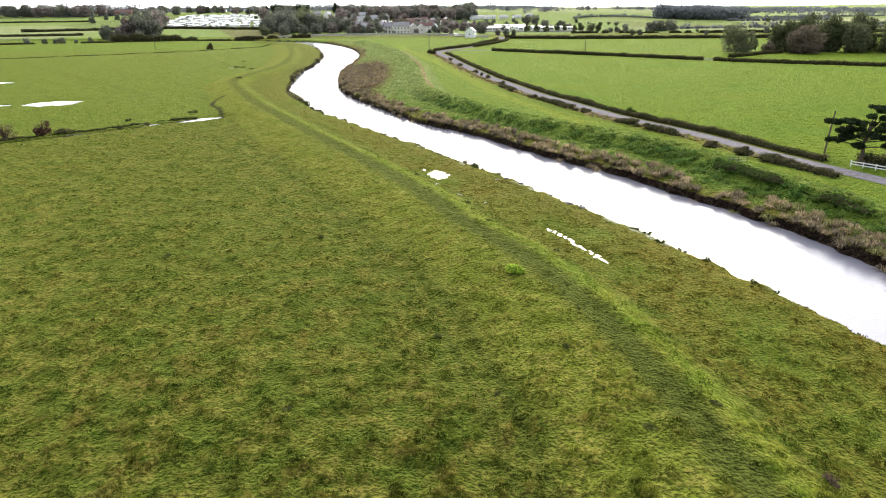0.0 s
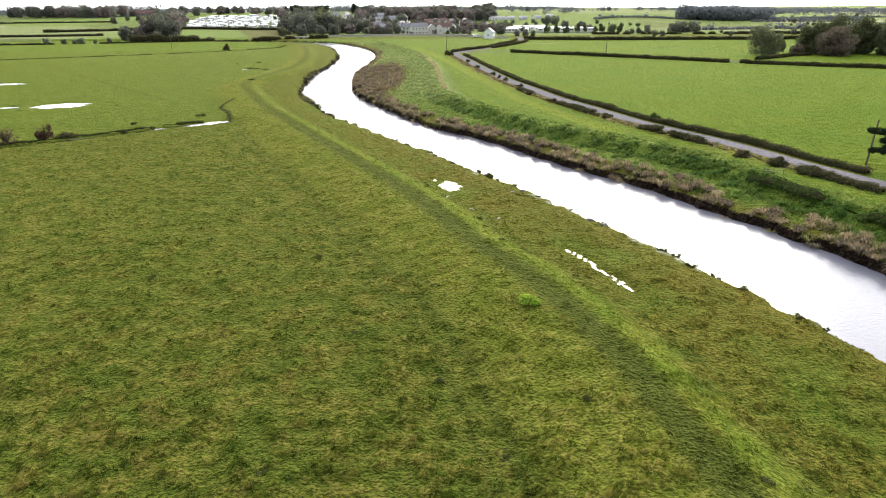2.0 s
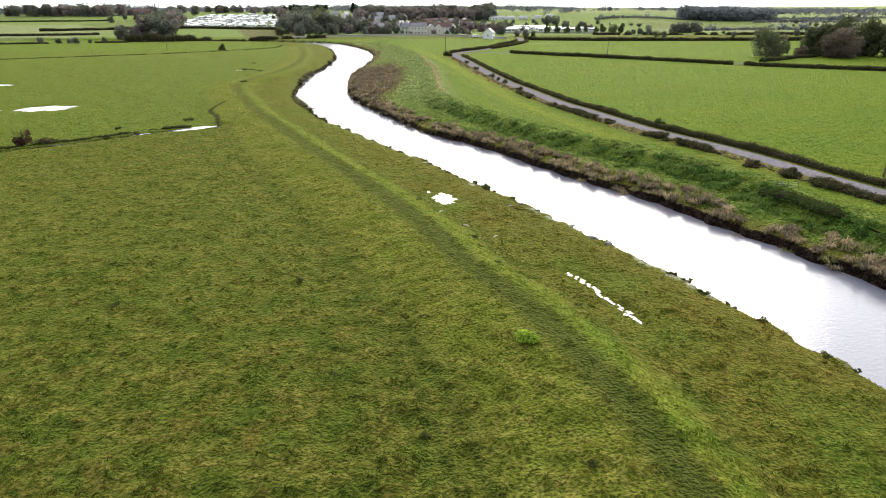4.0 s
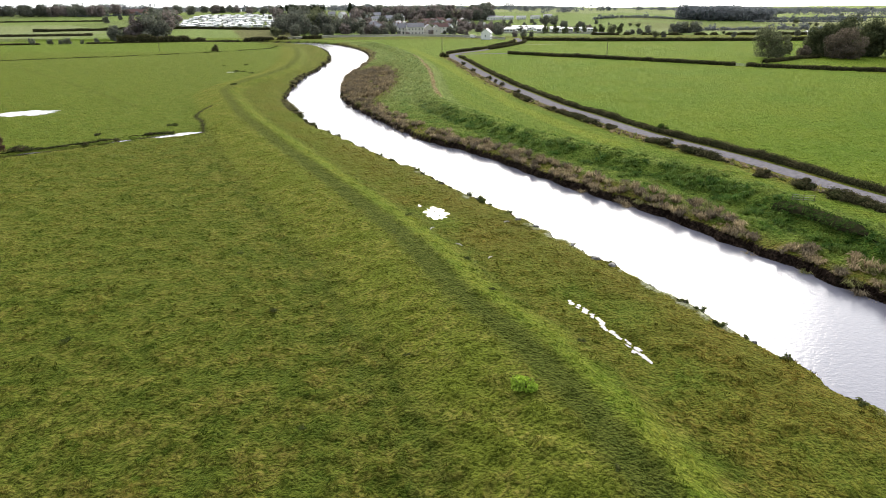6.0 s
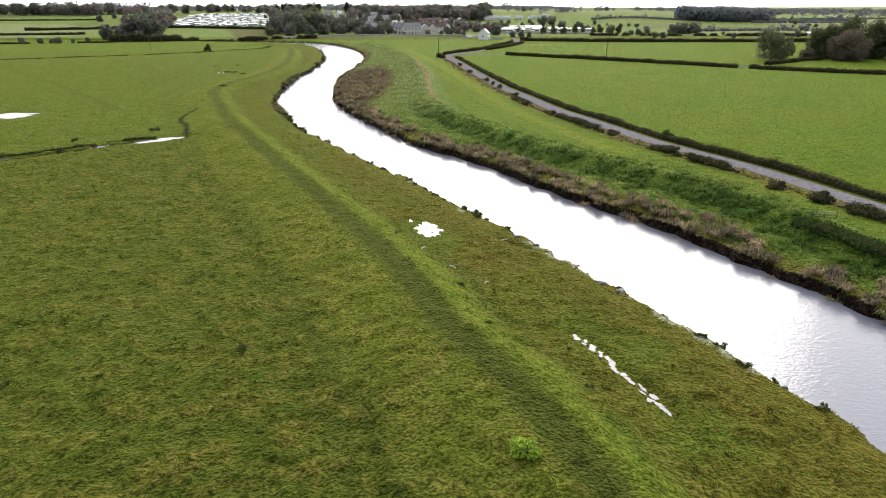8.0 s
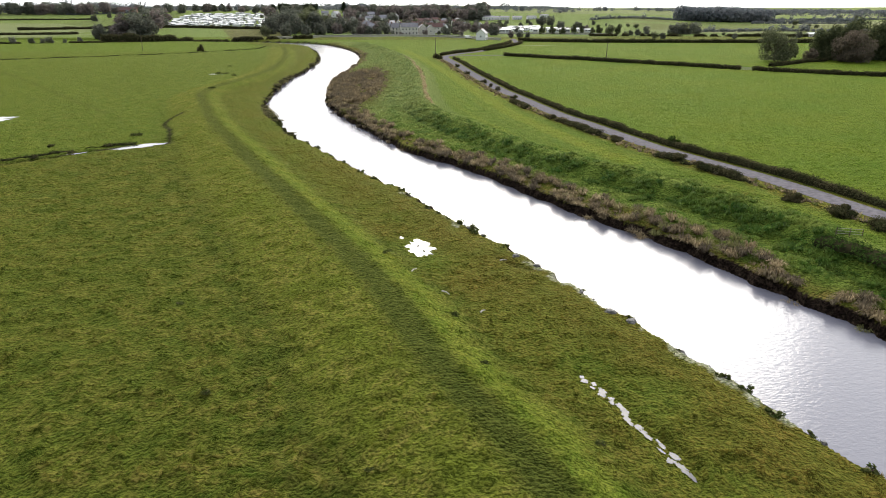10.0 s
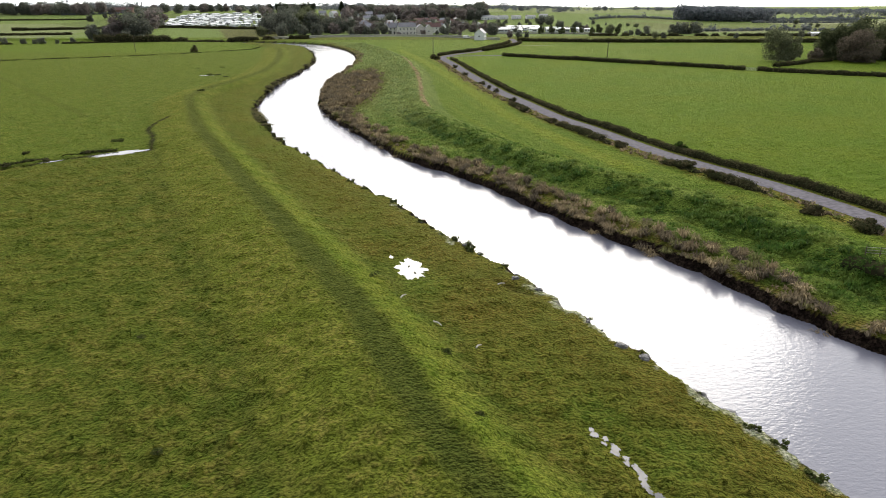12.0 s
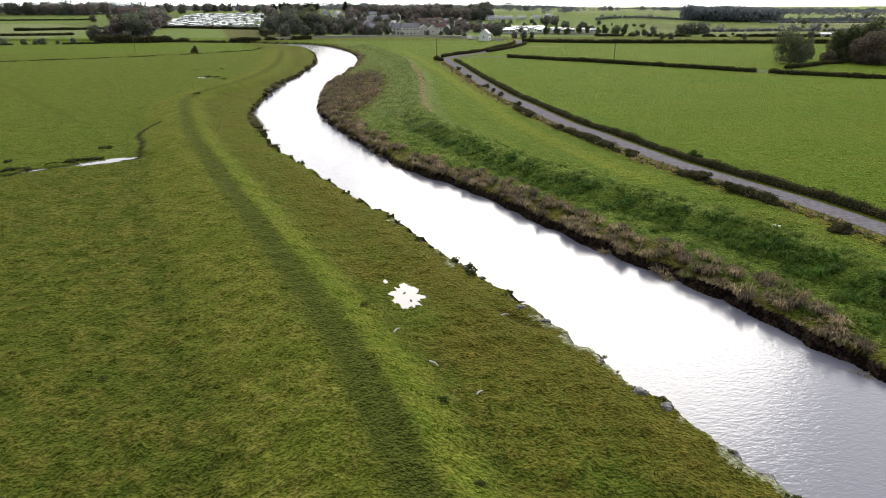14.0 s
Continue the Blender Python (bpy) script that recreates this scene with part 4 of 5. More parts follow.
def tree(name, tall, wide, leafmat, label, seed, low=0.25, lumps=14, count=1100, leaf=0.5, style="round", limbs=6, category="tree"):
    """A tapered trunk with limbs under a crown of many small leaf clumps."""
    rng = np.random.default_rng(seed)
    root = new(name)
    pieces = [tube([(0, 0, -0.3), (0.05 * tall * rng.normal(0, 0.3), 0, tall * 0.3), (rng.normal(0, 0.2), rng.normal(0, 0.2), tall * (0.9 if style == "cone" else 0.62))], [tall * 0.028, tall * 0.02, tall * 0.006])]
    for i in range(limbs if style != "cone" else 0):
        a = 2 * math.pi * (i + rng.uniform(-0.3, 0.3)) / limbs
        z0, r = tall * rng.uniform(max(0.08, low * 0.7), 0.45), wide * 0.5 * rng.uniform(0.55, 0.9)
        z1 = min(tall * 0.9, z0 + tall * rng.uniform(0.18, 0.35))
        pieces.append(tube([(0, 0, z0), (r * 0.5 * math.cos(a), r * 0.5 * math.sin(a), z0 + (z1 - z0) * 0.6), (r * math.cos(a), r * math.sin(a), z1)], [tall * 0.012, tall * 0.008, tall * 0.003], 5))
    v, f = joined(pieces)
    mesh_object("trunk", v, f, BARK, root)
    p, o = crown_points(rng, tall, wide, tall * low, lumps, count, style)
    v, f = leaf_cards(p, o, leaf, rng)
    mesh_object("crown", v, f, leafmat, root)
    return tagged(root, label, category)


def ground_z(x, y):
    """Height of the ground at one place; far from the river only the rise counts."""
    x, y = np.array([float(x)]), np.array([float(y)])
    if y[0] > 545:
        return float(far_hills(x, y)[0])
    return float(terrain(x, y)[0][0])


def put(ob, x, y, size=1.0, turn=0.0, wide=1.0, sink=0.1):
    z = ground_z(x, y) - sink
    ob.matrix_basis = pose(x, y, z, 0, 0, turn) @ Matrix.Diagonal((size * wide, size * wide, size, 1))
    return ob


def again(ob, x, y, size=1.0, turn=0.0, wide=1.0, sink=0.1):
    c = copy_thing(ob, Matrix())
    return put(c, x, y, size, turn, wide, sink)


def grove(models, places, base, rng):
    """Copies of the models at plan places (x, y, height)."""
    for i, (x, y, h) in enumerate(places):
        m = models[int(rng.integers(0, len(models)))]
        again(m, x, y, h / base[m.name], rng.uniform(0, 360), rng.uniform(1.05, 1.5))


# one of each kind stands in the village wood; the rest are copies
BASE = {}


def model(*args, **kw):
    ob = tree(*args, **kw)
    BASE[ob.name] = args[1]
    return ob


OAK = put(model("tree", 15, 13, LEAF_GREEN_HAZED, "broad green tree in the village wood", 1, 0.02, lumps=22, count=1800, leaf=0.6), -126, 600, 1.25)
ASH = put(model("tree", 15, 11, LEAF_GREEN_HAZED, "tall green tree with a loose crown", 2, 0.04, lumps=18, count=1700, leaf=0.6), -141, 621, 1.25)
BEECH = put(model("tree", 14, 12, LEAF_RUST_HAZED, "tree with brown autumn leaves", 3, 0.02, lumps=20, count=1700, leaf=0.55), -65, 594, 0.75)
MAPLE = put(model("tree", 12, 10, LEAF_RUST_HAZED, "rounded tree turning rusty brown", 4, 0.03, lumps=18, count=1500, leaf=0.55), -56, 595, 0.8)
WILLOW = put(model("tree", 12, 12, LEAF_GREY, "pale grey-green willow tree", 5, 0.04, lumps=20, count=1500), 136, 564, 0.76)
FIR = put(model("conifer", 18, 8, LEAF_DARK, "dark pointed conifer on the ridge", 6, 0.06, style="cone"), -130, 967, 0.7, 0, 2.0)
CEDAR = put(model("conifer", 16, 15, LEAF_DARK, "broad dark evergreen on the ridge", 8, 0.05, lumps=16, count=1500, leaf=0.6), -190, 975, 1.1)
CYPRESS = put(model("tree", 9, 6, LEAF_DEEP, "dark upright evergreen tree beside white caravans", 7, 0.03, lumps=12, count=1000, leaf=0.4), 93, 585, 0.95)

TRNG = np.random.default_rng(11)
LEFT_TREES = [(-592, 970, 18), (-581, 975, 19), (-569, 970, 16), (-556, 969, 18), (-544, 974, 17), (-530, 967, 17), (-518, 967, 18), (-505, 972, 17), (-491, 966, 18), (-478, 986, 20), (-462, 985, 11), (-431, 996, 12), (-413, 1008, 14), (-372, 994, 16), (-431, 862, 9.5), (-436, 911, 7.5), (-421, 910, 7.4), (-610, 985, 17), (-586, 990, 18), (-562, 992, 18), (-536, 988, 18), (-512, 990, 18), (-498, 992, 17), (-625, 980, 17), (-640, 985, 18), (-400, 1015, 15), (-445, 1018, 13)]
WOOD_LEFT = [(-258, 528, 12), (-252, 526, 12), (-244, 530, 14), (-242, 536, 18), (-234, 535, 20), (-226, 540, 15), (-269, 631, 24), (-262, 600, 20), (-306, 733, 24), (-296, 720, 21), (-310, 762, 24), (-314, 782, 20), (-217, 494, 8.6), (-208, 500, 8)]
WOOD_MID = [(-156, 644, 18), (-123, 619, 22), (-114, 619, 20), (-107, 618, 17), (-97, 618, 15), (-87, 617, 15), (-78, 617, 14), (-188, 846, 21), (-182, 879, 20), (-171, 893, 19), (-208, 848, 20), (-146, 600, 15), (-133, 640, 22), (-118, 660, 22), (-150, 680, 20), (-136, 700, 20), (-165, 720, 20), (-140, 560, 9), (-126, 566, 11), (-110, 570, 10), (-100, 580, 11)]
WOOD_RIGHT = [(-103, 981, 12), (-86, 958, 11), (-65, 922, 16), (-51, 939, 14), (-33, 938, 15), (-14, 920, 16), (4, 917, 13), (14, 882, 14), (24, 882, 14), (38, 880, 16), (-61, 826, 12), (-7, 918, 15), (-120, 990, 13), (-45, 880, 12), (30, 905, 15), (50, 890, 14), (-78, 900, 14), (-20, 870, 13)]
VILLAGE_TREES = [(-40, 572, 4.5), (-33, 570, 3.5), (-13, 574, 5), (-52, 580, 7), (-60, 583, 8), (-68, 588, 8.5), (6, 578, 6), (-2, 576, 4), (12, 583, 7), (-47, 594, 7.6), (-72, 577, 7.4), (-89, 597, 9.6), (3, 590, 7.5), (10, 610, 6.8), (43, 569, 10.9), (48, 735, 7), (53, 534, 5.5), (60, 536, 5.5), (66, 534, 5), (-40, 640, 9), (-60, 660, 9), (-80, 680, 10), (-95, 720, 10), (20, 640, 8), (32, 660, 9), (25, 720, 9), (109, 755, 11), (117, 749, 11), (-35, 740, 9), (-60, 760, 10), (40, 610, 8), (16, 560, 5), (-22, 668, 9), (-32, 690, 10), (6, 655, 8), (14, 690, 9), (-15, 720, 9), (4, 725, 9), (-8, 756, 9), (20, 760, 10), (-36, 790, 11), (8, 790, 10), (-90, 780, 12), (-110, 790, 12), (-130, 800, 13), (-76, 800, 12), (-150, 830, 14), (-115, 860, 12)]
HEDGE_BUSHES = [(-285, 468, 5), (-274, 470, 4), (-267, 471, 3.6), (-263, 472, 4.8), (-244, 475, 4.4), (-254, 474, 3)]
RIGHT_TREES = [(152, 561, 4.6), (158, 562, 5.6), (170, 579, 7.7), (156, 512, 5.9), (162, 512, 5.1), (196, 577, 10.7), (202, 576, 10.7), (213, 585, 11), (192, 578, 8.8), (148, 562, 3.7), (213, 509, 4.4), (225, 557, 3), (406, 796, 6), (266, 521, 5.6), (390, 736, 4), (349, 708, 3), (358, 708, 3.2), (380, 705, 4.6), (607, 1055, 8), (632, 1054, 8), (165, 676, 3.4), (183, 684, 3.4), (187, 670, 4.5), (166, 702, 3), (157, 719, 4.7), (570, 1490, 18)]
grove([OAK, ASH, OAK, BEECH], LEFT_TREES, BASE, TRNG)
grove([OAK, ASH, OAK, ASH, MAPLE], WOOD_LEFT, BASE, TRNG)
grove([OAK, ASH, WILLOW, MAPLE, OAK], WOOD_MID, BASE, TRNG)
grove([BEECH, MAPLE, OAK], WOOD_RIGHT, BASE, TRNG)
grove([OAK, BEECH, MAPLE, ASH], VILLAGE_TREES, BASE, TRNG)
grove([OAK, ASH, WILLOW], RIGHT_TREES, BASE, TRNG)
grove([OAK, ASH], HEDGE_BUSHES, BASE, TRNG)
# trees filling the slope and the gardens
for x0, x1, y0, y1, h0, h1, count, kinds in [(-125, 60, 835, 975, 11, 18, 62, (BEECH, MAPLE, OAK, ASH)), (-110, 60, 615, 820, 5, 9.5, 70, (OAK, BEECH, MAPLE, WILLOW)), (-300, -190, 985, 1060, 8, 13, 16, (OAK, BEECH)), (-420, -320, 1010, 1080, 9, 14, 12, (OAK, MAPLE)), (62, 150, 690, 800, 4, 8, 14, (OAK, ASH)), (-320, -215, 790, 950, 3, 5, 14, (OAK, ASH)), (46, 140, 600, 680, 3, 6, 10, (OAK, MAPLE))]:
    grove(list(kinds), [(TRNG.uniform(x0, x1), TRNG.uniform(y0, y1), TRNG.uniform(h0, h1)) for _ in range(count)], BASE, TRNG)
for x, y, h in [(-236, 972, 16), (-225, 980, 18), (-215, 968, 16), (-199, 968, 16), (-182, 983, 18)]:
    again(CEDAR, x, y, h / 16, TRNG.uniform(0, 360), TRNG.uniform(0.9, 1.2))
for x, y, h in [(-135, 960, 17.4)]:
    again(FIR, x, y, h / 18, TRNG.uniform(0, 360), TRNG.uniform(1.7, 2.2))
for x, y, h in [(84, 583, 8.4), (101, 583, 6.7), (110, 582, 9.4), (118, 584, 7.7), (126, 582, 6.8), (132, 583, 9.0), (146, 580, 9.5)]:
    again(CYPRESS, x, y, h / 9, TRNG.uniform(0, 360), TRNG.uniform(0.9, 1.4))

# the larger trees beside the pasture
put(tree("tree", 15.6, 18, LEAF_GREY, "large round grey-green willow standing in pasture", 21, 0.04, lumps=34, count=9000, leaf=0.30, limbs=8), 149, 318, 1.0, 20)
put(tree("tree", 14, 19, LEAF_BROWN, "broad domed tree with brown autumn leaves", 22, 0.02, lumps=40, count=12000, leaf=0.30), 180, 312, 1.0, 60)
GROVE_DARK = put(tree("tree", 18, 18, LEAF_DEEP, "tall dark green tree in a dense grove", 23, 0.02, lumps=44, count=13000, leaf=0.40), 177, 327, 0.86, 10)
GROVE_OLIVE = put(tree("tree", 17, 17, LEAF_GREY, "broad olive-green tree in a dense grove", 24, 0.02, lumps=40, count=11000, leaf=0.36), 205, 314, 0.86, 90)
for x, y, h in [(188, 327, 18.5), (199, 324, 18), (213, 324, 19), (224, 314, 18.5), (236, 322, 19.5), (250, 312, 18), (264, 320, 19), (280, 312, 18)]:
    again(GROVE_DARK, x, y, h / 18, TRNG.uniform(0, 360), TRNG.uniform(0.95, 1.12))
for x, y, h in [(231, 303, 13), (262, 300, 13)]:
    again(GROVE_OLIVE, x, y, h / 17, TRNG.uniform(0, 360), TRNG.uniform(1.0, 1.2))
put(tree("tree", 9, 6.5, LEAF_DEEP, "small leaning tree beside the larger ones", 26, 0.1, lumps=12, count=2200, leaf=0.26), 163, 331, 0.95)
put(tree("tree", 6, 8, LEAF_BROWN, "low brown thicket at the foot of the grove", 27, 0.02, lumps=14, count=2600, leaf=0.26), 166, 320, 1.0)


def pine():
    """A wind-shaped pine with flat plates of needles."""
    rng = np.random.default_rng(31)
    root = new("pine_tree")
    pieces = [tube([(0, 0, -0.3), (0.1, 0, 1.6), (-0.1, 0.1, 3.6), (0.3, 0, 5.8), (0.9, 0, 7.8)], [0.36, 0.3, 0.25, 0.17, 0.06], 9)]
    pts, outs = [], []
    plates = [(-3.6, -0.5, 3.9, 1.7), (-2.0, 1.0, 4.4, 1.6), (-4.6, 0.2, 6.6, 1.5), (-2.6, -0.8, 6.9, 1.8), (-0.6, 0.8, 6.5, 1.8), (1.6, 0.3, 7.6, 2.0), (0.6, -1.4, 5.2, 1.5), (2.8, -0.6, 4.6, 2.0), (3.4, 0.9, 6.4, 2.1), (4.8, -0.2, 7.4, 1.8), (2.6, 0.2, 8.8, 1.9), (4.6, 0.4, 5.2, 1.6), (-1.2, -1.2, 3.4, 1.2), (0.8, 0.5, 9.0, 1.2), (-1.6, 0.2, 5.6, 1.5), (1.8, -0.4, 6.0, 1.6), (-3.2, 0.6, 5.2, 1.3), (3.6, 0.0, 3.6, 1.5)]
    for px, py, pz, r in plates:
        z0 = min(pz - 0.6, 1.8 + 0.45 * pz)
        pieces.append(tube([(0.1, 0, z0), (px * 0.5, py * 0.5, (z0 + pz) / 2 - 0.1), (px, py, pz - 0.15)], [0.12, 0.09, 0.04], 6))
        for k in range(9):
            a, q = rng.uniform(0, 2 * np.pi), r * rng.uniform(0.2, 0.85)
            c = np.array([px + q * np.cos(a), py + q * np.sin(a), pz + rng.uniform(-0.1, 0.3)])
            d = rng.normal(0, 1, (200, 3))
            d /= np.linalg.norm(d, axis=1)[:, None]
            pts.append(c + d * np.array([0.60, 0.60, 0.34]) * rng.uniform(0.3, 1.15, 200)[:, None])
            outs.append(d)
    v, f = joined(pieces)
    mesh_object("trunk", v, f, BARK, root)
    v, f = leaf_cards(np.concatenate(pts), np.concatenate(outs), 0.14, rng)
    mesh_object("crown", v, f, LEAF_DARK, root)
    return tagged(root, "dark wind-shaped pine beside the lane", "tree")


put(pine(), 64.8, 89.6, 0.98, -32)


def shrub(name, tall, wide, mat, label, seed, count=500, leaf=0.12, twigs=18, x=0, y=0, category="shrub", lumps=9):
    rng = np.random.default_rng(seed)
    root = new(name)
    pieces = []
    for i in range(1 if name == "tussock" else twigs):
        a, r = rng.uniform(0, 6.28), wide * 0.5 * rng.uniform(0.2, 0.95)
        h = tall * rng.uniform(0.6, 1.0)
        pieces.append(tube([(0, 0, -0.1), (r * 0.4 * math.cos(a), r * 0.4 * math.sin(a), h * 0.5), (r * math.cos(a), r * math.sin(a), h)], [0.05, 0.03, 0.01], 4))
    v, f = joined(pieces)
    mesh_object("stem", v, f, TWIG, root)
    p, o = crown_points(rng, tall, wide, 0.05 * tall, lumps, count, "round")
    v, f = leaf_cards(p, o, leaf, rng)
    mesh_object("foliage", v, f, mat, root)
    put(root, x, y)
    return tagged(root, label, category)


shrub("shrub", 3.7, 4.3, THORN_LEAF, "reddish-brown hawthorn shrub on the ditch", 41, 1500, 0.13, 30, -81, 123.4)
shrub("shrub", 3.4, 5.0, TWIG, "bare grey-brown shrub on the ditch", 42, 700, 0.10, 60, -86, 119.2)
shrub("shrub", 1.4, 4.5, HEDGE_LEAF, "low bramble along the ditch", 43, 700, 0.13, 12, -77.5, 125.2)
shrub("shrub", 4.0, 5.0, HEDGE_LEAF, "lone dark bush beside a field drain", 44, 1000, 0.25, 12, -132, 389)
shrub("nettles", 0.85, 2.3, NETTLE, "fresh green nettle clump in the meadow", 45, 900, 0.10, 16, 5.0, 46.3, "plant")
shrub("shrub", 3.2, 5.4, HEDGE_LEAF, "dark bush at the lane's bend", 46, 1600, 0.2, 12, -1, 336)
for i, (x, y, h) in enumerate([(7, 294, 1.6), (10, 265, 1.7), (14.6, 237, 1.7), (17.6, 219, 1.5), (20.6, 200, 1.5), (16.2, 228, 1.3), (25.6, 168, 1.5)]):
    shrub("shrub", h, h * 1.6, HEDGE_LEAF, "small round thorn bush on the lane's verge", 50 + i, 420, 0.15, 10, x, y)
shrub("shrub", 2.0, 3.0, BRAMBLE, "taller green bush growing out of the lane hedge", 47, 900, 0.12, 14, 43.6, 140.5)
for i, (x, y, h, w) in enumerate([(52.6, 92.6, 1.6, 4.4), (50.4, 98.2, 1.6, 4.0), (47.5, 104.5, 1.3, 3.4), (40.4, 127.4, 1.4, 3.8), (42.4, 121.6, 1.5, 4.0), (34.2, 144, 1.2, 3.4), (30.4, 157, 1.2, 3.2)]):
    shrub("shrub", h, w, HEDGE_LEAF, "rounded bramble bush beside the lane", 60 + i, 1300, 0.15, 14, x, y)
for i, (x, y, h) in enumerate([(-78.5, 125.3, 1.1), (-69.1, 131, 0.8), (-65, 135, 0.9), (-60.5, 140.5, 0.9), (-71, 139.6, 0.7)]):
    shrub("tussock", h, h * 2.2, HEDGE_LEAF, "dark rush tussock along the ditch", 80 + i, 260, 0.10, 6, x, y, "plant")
for i, (x, y, h) in enumerate([(4.6, 95.6, 1.2), (3.2, 97.0, 1.0), (1.2, 101.4, 0.7), (-4.6, 112.6, 0.7), (16.2, 76.6, 0.7), (-20, 138.2, 0.8), (-29.5, 154.5, 0.8), (-34.6, 164, 1.3), (-16, 131.6, 0.6), (13.3, 81.2, 0.5)]):
    shrub("tussock", h, h * 1.15, MOSS, "dark round sedge tussock on the water's edge", 90 + i, 420, 0.08, 8, x, y, "plant", 7)


EDGE_TUSSOCK = shrub("tussock", 0.5, 0.9, MOSS, "dark grass tussock overhanging the river bank", 111, 300, 0.07, 6, 21.4, 62.9, "plant", 7)
ERNG = np.random.default_rng(19)
edge_line = smooth_line(LEFT_BANK, 0.5)
edge_line = edge_line[(edge_line[:, 1] > 42) & (edge_line[:, 1] < 175)]
for i in range(64):
    q = edge_line[int(ERNG.integers(0, len(edge_line)))]
    x, y = q[0] - ERNG.uniform(0.3, 1.4), q[1] - ERNG.uniform(-0.3, 0.6)
    if ground_z(x, y) > -1.15:
        again(EDGE_TUSSOCK, x, y, ERNG.uniform(0.45, 1.05), ERNG.uniform(0, 360), ERNG.uniform(0.9, 1.6))
for x, y in [(-1.6, 88.6), (-0.9, 87.0)]:
    again(EDGE_TUSSOCK, x, y, 0.5, x * 50)


for i, (x, y) in enumerate([(-84, 272.5), (-81, 271.5), (-66, 214), (-75, 262), (-96, 296), (-60, 150), (-88, 300)]):
    shrub("tussock", 0.5, 3.0, MOSS, "low dark rush patch in the meadow", 120 + i, 300, 0.16, 5, x, y, "plant")


shrub("dead_plant", 0.45, 1.6, TWIG, "dead brown dock clump in the meadow", 140, 320, 0.07, 24, 18.6, 19.8, "plant")
for i, (x, y, w) in enumerate([(10.0, 23.4, 1.2), (14.6, 25.4, 0.9), (-4.7, 84.3, 1.4), (10.4, 54.6, 1.2), (2.0, 70.5, 0.9), (-2.2, 37.0, 0.8), (1.5, 29.0, 1.0), (-9.0, 44.0, 0.9), (-15, 60, 1.0), (-3.0, 52.0, 0.7), (7.0, 33.0, 0.8), (-22, 74, 1.1), (-12, 28, 0.9), (4.0, 62.4, 0.8), (-30, 55, 1.2), (9.0, 38.5, 0.7)]):
    shrub("tussock", 0.26 + 0.06 * (i % 3), w, MOSS, "dark green tussock in the grazed meadow", 150 + i, 240, 0.06, 6, x, y, "plant")


# ---------------------------------------------------------------- woods and hedgerows far away
def far_woods():
    rng = np.random.default_rng(77)
    px, py, ph = [], [], []

    def add(x, y, h):
        px.append(x), py.append(y), ph.append(h)
    for _ in range(330):  # the dark wood on the flat land
        a, r = rng.uniform(0, 6.28), math.sqrt(rng.uniform(0, 1))
        add(348 + 66 * r * math.cos(a), 855 + 26 * r * math.sin(a) + 0.35 * (66 * r * math.cos(a)), rng.uniform(11, 16))
    for _ in range(70):  # woods of the skyline
        cx, cy = rng.uniform(-2300, 2300), rng.uniform(1350, 3900)
        if abs(cx) > cy * 0.75:
            continue
        lx, ly = rng.uniform(30, 200), rng.uniform(4, 12)
        n = int(lx / 2.6)
        for _ in range(n):
            add(cx + rng.uniform(-lx, lx), cy + rng.uniform(-ly, ly), rng.uniform(6, 13))
    for _ in range(5):  # hedgerow trees between the far fields
        cx, cy = rng.uniform(-150, 900), rng.uniform(1000, 1500)
        lx = rng.uniform(20, 90)
        for _ in range(int(lx / 6)):
            add(cx + rng.uniform(-lx, lx), cy + rng.uniform(-3, 3), rng.uniform(2, 6))
    for ax, ay, bx, by in [(308, 832, 584, 954), (363, 811, 523, 857), (217, 616, 297, 634), (297, 634, 420, 600), (164, 767, 300, 828), (420, 990, 800, 1080), (450, 700, 800, 760), (-520, 960, -440, 990)]:
        for t in np.arange(0, 1, 1.5 / math.hypot(bx - ax, by - ay)):
            add(ax + (bx - ax) * t + rng.normal(0, 0.8), ay + (by - ay) * t + rng.normal(0, 0.8), rng.uniform(1.5, 3.2) if rng.uniform() < 0.93 else rng.uniform(4, 7))
    for _ in range(130):  # ridge behind the village
        add(rng.uniform(-520, 120), rng.uniform(1060, 1250), rng.uniform(7, 13))
    for _ in range(26):  # long woods along the horizon
        cx, cy, lx = rng.uniform(-1900, 2300), rng.uniform(2300, 3300), rng.uniform(150, 420)
        for _ in range(int(lx / 3.2)):
            add(cx + rng.uniform(-lx, lx), cy + rng.uniform(-8, 8), rng.uniform(8, 15))
    for cx, cy in [(150, 905), (215, 960), (300, 1010), (180, 1080), (120, 985)]:  # copses on the rise
        for _ in range(11):
            add(cx + rng.normal(0, 16), cy + rng.normal(0, 3), rng.uniform(4, 8))
    for _ in range(70):
        add(rng.uniform(-720, -440), rng.uniform(1000, 1100), rng.uniform(10, 17))
    px, py, ph = np.array(px), np.array(py), np.array(ph)
    z = far_hills(px, py)
    pts, outs, size = [], [], []
    for x, y, h, g in zip(px, py, ph, z):
        k = 64
        d = rng.normal(0, 1, (k, 3))
        d /= np.linalg.norm(d, axis=1)[:, None]
        lump = rng.uniform(0.72, 1.1, k)
        pts.append(np.array([x, y, g + h * 0.5]) + d * np.array([h * 0.52, h * 0.52, h * 0.5]) * lump[:, None])
        outs.append(d + np.array([0, 0, 0.3]))
        size.append(np.full(k, 0.22 + h * 0.095))
    p, o, sz = np.concatenate(pts), np.concatenate(outs), np.concatenate(size)
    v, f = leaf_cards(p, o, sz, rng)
    tagged(mesh_object("far_woods", v, f, LEAF_FAR_HAZED), "distant dark woods and hedgerow trees", "woodland", kind="stuff")


far_woods()


